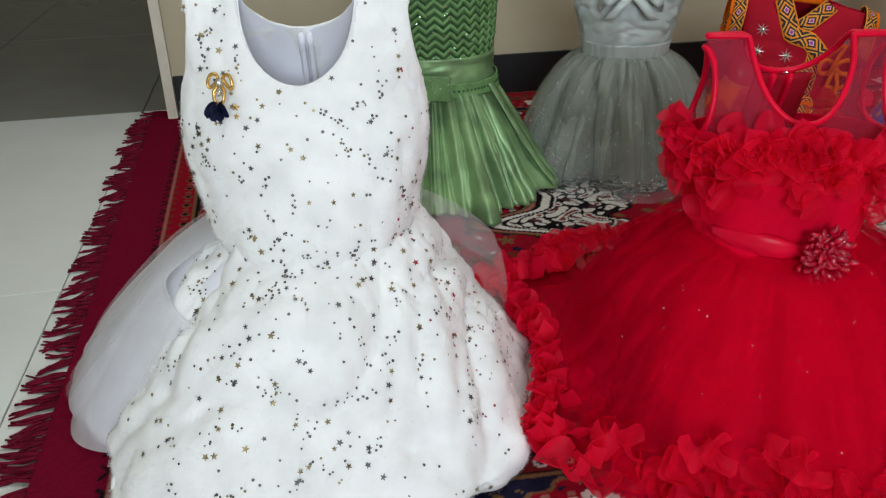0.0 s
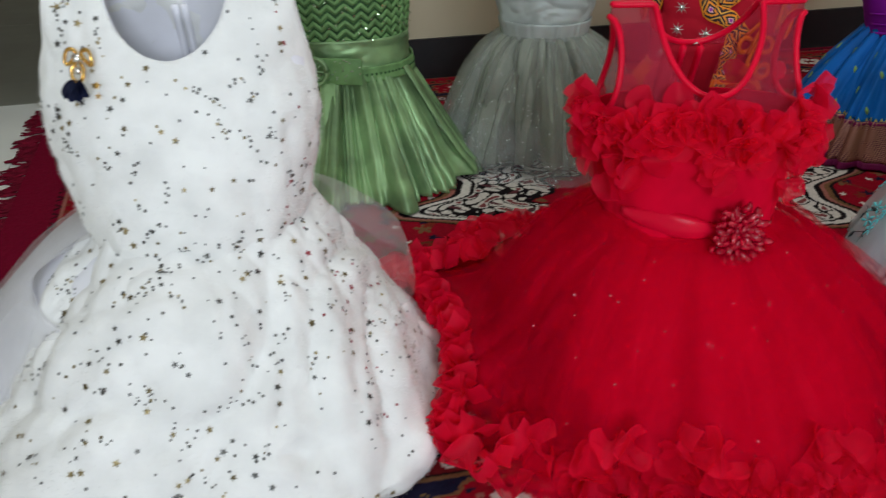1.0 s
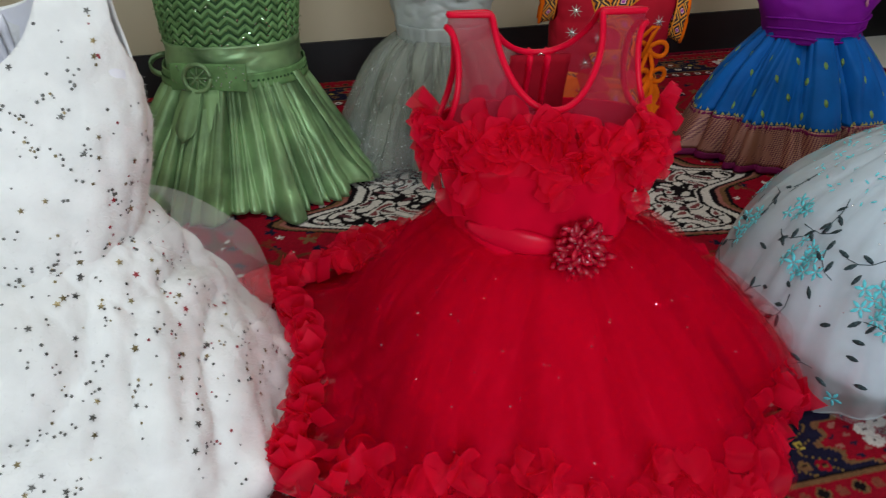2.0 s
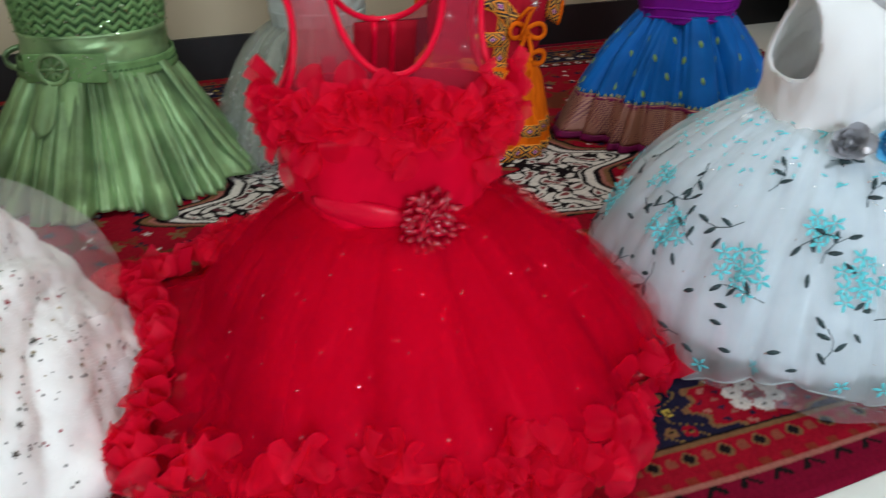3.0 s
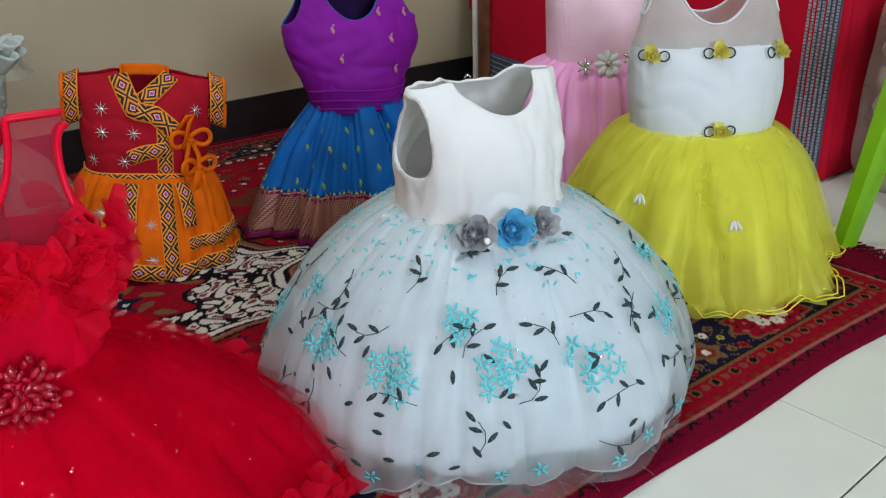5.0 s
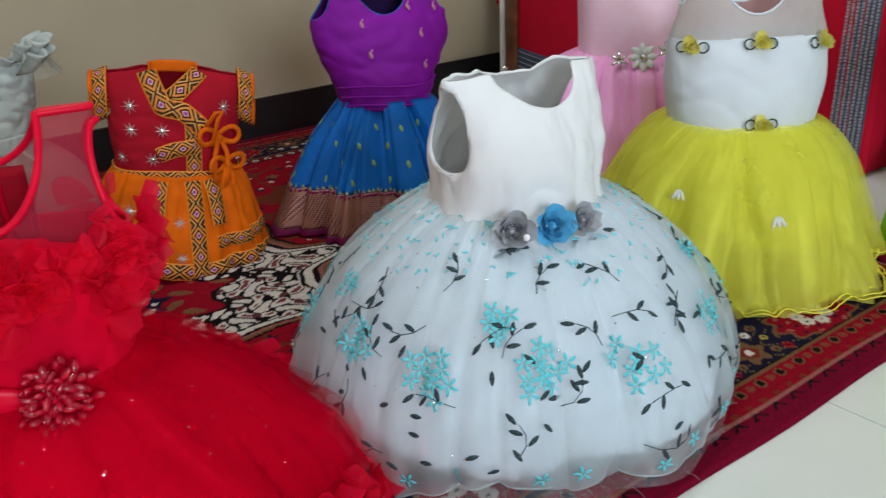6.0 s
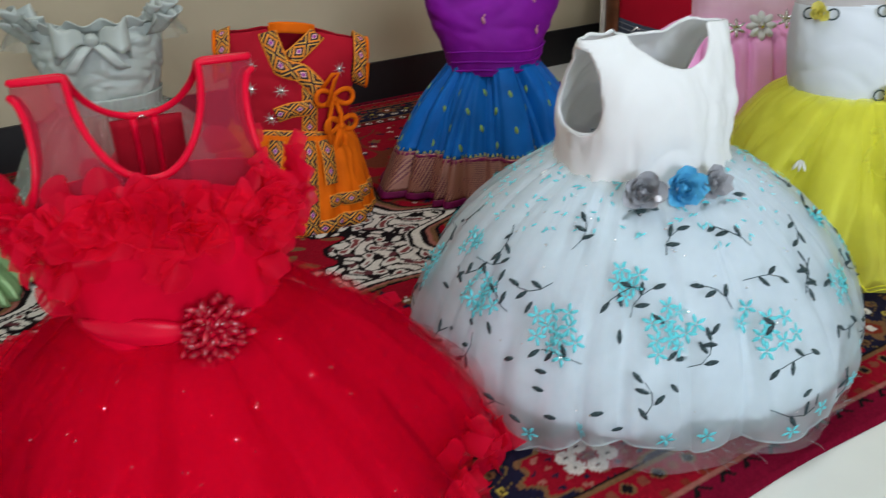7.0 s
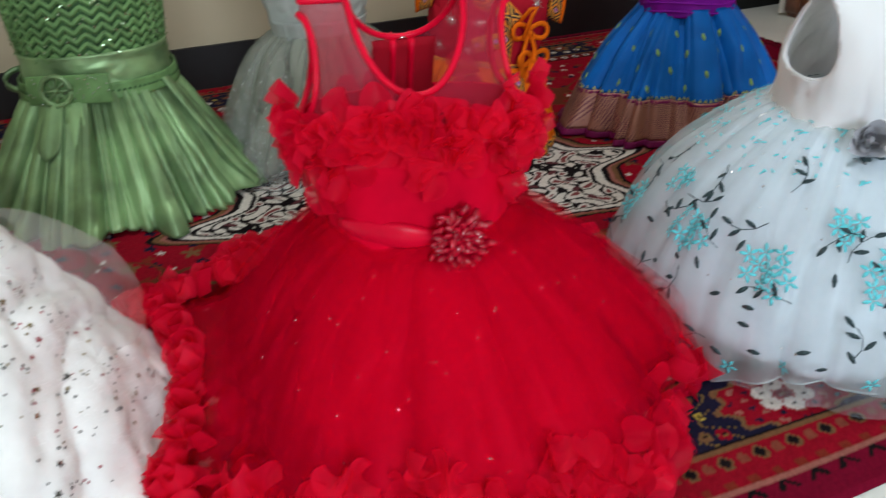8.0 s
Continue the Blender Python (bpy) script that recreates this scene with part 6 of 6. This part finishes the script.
# ---- the yellow dress ----
def yellow_dress():
    D = thing("yellow_tulle_dress", "white sleeveless dress with a bright yellow tulle skirt", "dress", pose(1.547, 1.15, RUG_Z, 0, 0, -27))
    b = Bodice([(0.235, 0.116, 0.097), (0.28, 0.126, 0.094), (0.33, 0.133, 0.083), (0.38, 0.131, 0.063), (0.43, 0.117, 0.044), (0.49, 0.11, 0.026), (0.53, 0.11, 0.007)], folds(8, [(2, 0.015), (3, 0.012)]), lean=0.01, power=2.2)
    full = b.sheet(130, 60)
    part("bodice", wrinkle(clip(full, lambda v, uv: 0.392 - v[:, 2]), 0.005, 11), BODICE_WHITE, D, "smooth white crepe bodice", thick=0.002)
    up = cut_bodice(b, clip(full, lambda v, uv: v[:, 2] - 0.39), 0.07, 0.426, 0.436, (0.01, 0.48, 0.04))
    part("yoke", up, YOKE_WHITE, D, "fine white net yoke")
    piping("neck_binding", up, 0.0022, BODICE_WHITE, D)
    prof = [(0.257, 0.108), (0.24, 0.134), (0.2, 0.166), (0.15, 0.19), (0.09, 0.213), (0.035, 0.232), (0.012, 0.24)]
    lin = Skirt([(z, r * 0.88) for z, r in prof[:5]], 0.92, 0.95, folds(111, [(7, 0.1), (11, 0.09)]), folds(112, [(5, 0.025)]))
    part("underskirt", pleat(lin.sheet(220, 24), 0.02, 5.0, 0.2, 9.0), YELLOW_LINING, D, "yellow lining")
    low = Skirt([(z, r * 0.88) for z, r in prof[:6]], 1.04, 1.08, folds(111, [(7, 0.1), (11, 0.09)]), folds(113, [(5, 0.03), (9, 0.01)]))
    part("underskirt", pleat(low.sheet(240, 26), 0.03, 4.0, 0.2, 12.0, 0.4), YELLOW_INNER, D, "yellow net lining")
    for sd, sc in ((111, 0.96), (111, 1.03), (111, 1.07)):
        wave, hemline = folds(sd, [(7, 0.09), (11, 0.08), (18, 0.03)]), folds(sd + 9, [(9, 0.006), (16, 0.006)])
        net = Skirt([(z, r * sc) for z, r in prof], 1.07, 1.12, lambda th: wave(th) - 0.1 * np.clip(np.sin(th - 0.2), 0, 1), lambda th: hemline(th) + 0.022 * np.clip(np.sin(th - 0.2), 0, 1))
        lay = part("tulle_layer", pleat(net.sheet(280, 30), 0.045, 3.2, 0.2, 9.0 + sc * 8, 0.4), YELLOW_TULLE, D, "sheer yellow tulle layer")
        edge = []
        for th in np.linspace(0, TAU, 420):
            x, y, z = net(th, 1.0)
            k = 0.009 * math.sin(15 * th + 2 * math.sin(3 * th) + sd) + 0.006 * math.sin(26 * th)
            edge.append((x * (1 + k * 2.2), y * (1 + k * 2.2), z + 0.004 + abs(k)))
        part("wavy_hem", tube(edge, 0.0011, 5, closed=True), YELLOW_LINING, lay, "stiff wavy yellow hem cord")
    for x, z in ((-0.1, 0.378), (0.0, 0.382), (0.105, 0.378), (0.0, 0.262)):
        w, d = float(np.interp(z, b.zs, b.ws)), float(np.interp(z, b.zs, b.ds))
        th = math.asin(min(1, abs(x / w) ** 1.1)) * (1 if x > 0 else -1)
        m = b.spot(th, (b.zs[-1] - z) / (b.zs[-1] - b.zs[0]), 0.003)
        r = rose("rose", D, m, 0.016, YELLOW_ROSE, int(x * 100 + z * 1000), "small yellow ribbon rose", 9)
        bow_loops("leaf_loop", r, Matrix.Identity(4), 0.026, 0.0014, LEAF, "dark green ribbon loop")
    ap = join([placed(leaf_flat(0.006, 0.02, 6, 0.002), pose(0.006 * k, 0, 0.001 * k, 0, 0, 25 * k)) for k in (-1, 0, 1)])
    part("applique", ap[:2], DOT_WHITE, D, "small white cloth applique", net.spot(-0.05, 0.5, 0.005))
    part("applique", ap[:2], DOT_WHITE, D, "small white cloth applique", net.spot(-0.75, 0.42, 0.005))
    return D


# ---- the pink dress ----
def pink_dress():
    D = thing("pink_dress", "pink dress with pale eyelet bodice and silver waist brooch", "dress", pose(1.615, 1.535, RUG_Z, 0, 0, -10))
    b = Bodice([(0.28, 0.103, 0.085), (0.32, 0.105, 0.085), (0.38, 0.108, 0.082), (0.43, 0.112, 0.07), (0.48, 0.11, 0.04), (0.52, 0.1, 0.007)], folds(9, [(3, 0.015), (5, 0.01)]), power=2.3)
    part("bodice", cut_bodice(b, b.sheet(110, 40), 0.055, 0.46, 0.48, (0.02, 0.47, 0.04)), PINK_PALE, D, "pale pink eyelet bodice", thick=0.002)
    rnd = random.Random(120)
    eye = [tube([np.array(b.spot(th, t, 0.001).translation) + np.array((0.0018 * math.cos(a), 0, 0.0018 * math.sin(a))) for a in np.linspace(0, TAU, 6)], 0.0006, 3) for th in np.linspace(-1.3, 1.3, 22) for t in np.linspace(0.2, 0.94, 13)]
    part("eyelets", join(eye), PINK, D, "rows of tiny eyelets", kind="stuff")
    for z in (0.35, 0.322):
        part("fold_line", tube([np.array(b.spot(th, (0.52 - z) / 0.24, 0.0).translation) for th in np.linspace(-1.6, 1.6, 24)], 0.003, 6, flat=0.8), PINK_PALE, D)
    prof = [(0.31, 0.098), (0.3, 0.122), (0.282, 0.156), (0.22, 0.182), (0.14, 0.2), (0.07, 0.215), (0.008, 0.225)]
    sk = Skirt(prof, 1.05, 0.95, folds(121, [(9, 0.08), (6, 0.06), (15, 0.04)]), folds(122, [(5, 0.006)]), grow=0.5)
    part("skirt", pleat(sk.sheet(260, 30), 0.035, 5.0, 0.2, 10.0, 0.3), PINK, D, "gathered bubblegum pink skirt", thick=0.002)
    bm = pose(-0.04, -0.128, 0.312, 68, 0, -15) @ Matrix.Scale(1.3, 4)
    br = part("brooch", ball(0.007, (0, 0, 0.003), 8, 5), SILVER, D, "silver flower brooch", bm)
    for k in range(8):
        a = TAU * k / 8
        part("brooch_petal", placed(leaf_flat(0.012, 0.019, 8, 0.003), Matrix.Rotation(a, 4, "Z") @ Matrix.Translation((0, 0.013, 0))), DOT_WHITE, br)
    for s in (-1, 1):
        part("brooch_spray", join([placed(leaf_flat(0.006, 0.016, 6, 0.002), Matrix.Translation((s * 0.036, 0.008 * (1 if s > 0 else -0.3), 0.001)) @ Matrix.Rotation(TAU * k / 6, 4, "Z") @ Matrix.Translation((0, 0.007, 0))) for k in range(6)]), SILVER, br, "small silver spray")
    return D


green_dress()
grey_dress()
orange_dress()
purple_dress()
yellow_dress()
pink_dress()

# ---- the covered bed, chair and bag at the end of the room ----
def bed():
    D = thing("covered_bed", "low wooden bed under a red cover with striped bands", "bed", ROOM)
    u = 2.33
    def cover(y, z):
        return u + 0.012 * np.sin(7 * y) * (0.5 - z) + 0.004 * np.sin(19 * y + 2 * z)
    def sheet(v, t):
        z = 0.006 + 0.55 * t + np.clip((v - 1.7) / 0.3, 0, 1) ** 2 * 0.13 * (1 - t)
        return cover(v, z), v, z
    part("cover_front", grid(sheet, 60, 24, 0.855, 2.0, 0, 1, closed=False), SOFA_RED, D, "red woven cover hanging to the floor", thick=0.006)
    def toph(v, t):
        return u + 0.9 * t, v, 0.557 + 0.006 * np.sin(5 * v) * np.sin(6 * t)
    part("cover_top", grid(toph, 24, 12, 0.855, 2.12, 0, 1, closed=False), SOFA_RED, D, thick=0.008)
    part("mattress", box(u + 0.03, u + 0.92, 0.87, 2.15, 0.28, 0.548, 0.02), SOFA_RED, D)
    def side(x, t):
        return x, 0.855 + 0.006 * np.sin(9 * x), 0.006 + 0.55 * t
    part("cover_side", grid(side, 24, 8, u, u + 0.9, 0, 1, closed=False), SOFA_RED, D, thick=0.006)
    def band(v, t):
        z = 0.006 + 0.55 * t
        return cover(v, z) - 0.004, v, z
    part("striped_band", grid(band, 10, 20, 0.874, 0.953, 0, 1, closed=False), SOFA_STRIPE, D, "blue grey striped woven band", thick=0.002)
    rnd = random.Random(130)
    for k in range(7):
        v = 0.88 + k * 0.0112
        geos = []
        z = 0.01
        while z < 0.54:
            h = rnd.uniform(0.006, 0.009)
            c = float(cover(v, z)) - 0.0068
            geos.append(box(c - 0.001, c + 0.001, v, v + 0.0058, z, z + h * 0.7))
            z += h
        part("thread_stripe", join(geos), STRIPE_LIGHT, D, "pale thread stripe", kind="stuff", smooth=False)
    def hem(v, t):
        z = 0.05 + 0.1 * t + np.clip((v - 1.7) / 0.3, 0, 1) ** 2 * 0.02
        return cover(v, z) - 0.006, v, z
    part("striped_hem", grid(hem, 16, 8, 1.7, 2.0, 0, 1, closed=False), SOFA_STRIPE, D, "blue grey striped hem", thick=0.002)
    for k in range(6):
        part("thread_stripe", tube([(float(cover(v, 0.06)) - 0.008, v, 0.058 + 0.016 * k + np.clip((v - 1.7) / 0.3, 0, 1) ** 2 * 0.02) for v in np.linspace(1.7, 2.0, 12)], 0.0016, 4), STRIPE_LIGHT, D)
    part("post", box(u - 0.006, u + 0.05, 2.005, 2.062, 0.012, 0.75, 0.012), WOOD, D, "brown varnished bed post")
    part("post_edge", box(u - 0.012, u + 0.04, 2.064, 2.076, 0.008, 0.75, 0.003), WHITE_TRIM, D, "thin white edge strip")
    part("rail", box(u + 0.0, u + 0.04, 1.93, 2.01, 0.03, 0.075, 0.015), WOOD, D, "rounded wooden foot rail")
    for v in (0.9, 2.03):
        part("leg", box(u + 0.86, u + 0.9, v - 0.02, v + 0.02, 0, 0.3, 0.005), WOOD, D)
    part("leg", box(u + 0.03, u + 0.07, 0.89, 0.93, 0, 0.3, 0.005), WOOD, D)
    part("leg", box(u + 0.005, u + 0.045, 2.012, 2.055, 0, 0.02, 0.003), WOOD, D)
    return D


def chair():
    """A plastic chair: only one splayed leg comes into view."""
    D = thing("plastic_chair", "lime green moulded plastic chair beside the rug", "chair", pose(1.822, 1.022, 0, 0, 0, -15))
    for x, y in ((0, 0), (0.33, 0.0), (0.0, -0.32), (0.33, -0.32)):
        sx, sy = (1 if x == 0 else -1), (-1 if y == 0 else 1)
        v, f = [], []
        for k in range(7):
            t = k / 6
            cx, cy, z = x + sx * 0.045 * t, y + sy * 0.04 * t, 0.41 * t
            w = 0.0165 + 0.008 * t
            for dx, dy in ((-1, -1), (0, -1.15), (1, -1), (1, 1), (0, 0.7), (-1, 1)):
                v.append((cx + dx * w, cy + dy * w * 0.8, z))
            if k:
                o = 6 * (k - 1)
                for i in range(6):
                    f.append((o + i, o + (i + 1) % 6, o + 6 + (i + 1) % 6, o + 6 + i))
        f.append(tuple(range(5, -1, -1)))
        f.append(tuple(range(36, 42)))
        part("leg", (v, f), GREEN_PLASTIC, D, smooth=False)
    part("seat", box(0.01, 0.33, -0.32, -0.01, 0.4, 0.43, 0.01), GREEN_PLASTIC, D)
    part("backrest", box(0.3, 0.302, -0.3, -0.03, 0.42, 0.75, 0.01), GREEN_PLASTIC, D)
    return D


def bag():
    D = thing("plastic_bag", "clear plastic bag with folded cream cloth beside the bed", "bag", ROOM @ pose(2.47, 0.73, 0))
    f1 = folds(140, [(5, 0.1), (9, 0.06), (13, 0.04)])
    sk = Skirt([(0.5, 0.05), (0.45, 0.1), (0.3, 0.125), (0.15, 0.13), (0.03, 0.12), (0.0, 0.1)], 1.0, 0.85, f1, grow=0.2)
    part("film", sk.sheet(90, 30), BAG_PLASTIC, D, "crumpled clear film")
    rnd = random.Random(141)
    for k in range(6):
        z = 0.02 + 0.07 * k
        pts = [(0.085 * math.sin(a) * (1 + 0.2 * math.sin(3 * a + k)), 0.07 * math.cos(a), z + 0.015 * math.sin(2 * a + k)) for a in np.linspace(0, TAU, 30)]
        part("folded_cloth", tube(pts, 0.028, 8, closed=True), BAG_CLOTH, D, "cream cloth folded inside")
    part("folded_cloth", ball(0.075, (0, 0, 0.0), 12, 8, 2.6), BAG_CLOTH, D, m=pose(0, 0, 0.2))
    return D


def dark_box():
    D = thing("dark_basket", "dark plastic basket behind the green chair", "basket", ROOM @ pose(2.34, 0.58, 0))
    part("wall", box(-0.1, 0.1, -0.09, 0.09, 0.0, 0.11, 0.012), DARK_RUBBER, D)
    part("rim", box(-0.106, 0.106, -0.096, 0.096, 0.1, 0.115, 0.005), DARK_RUBBER, D)
    return D


bed()
chair()
bag()
dark_box()
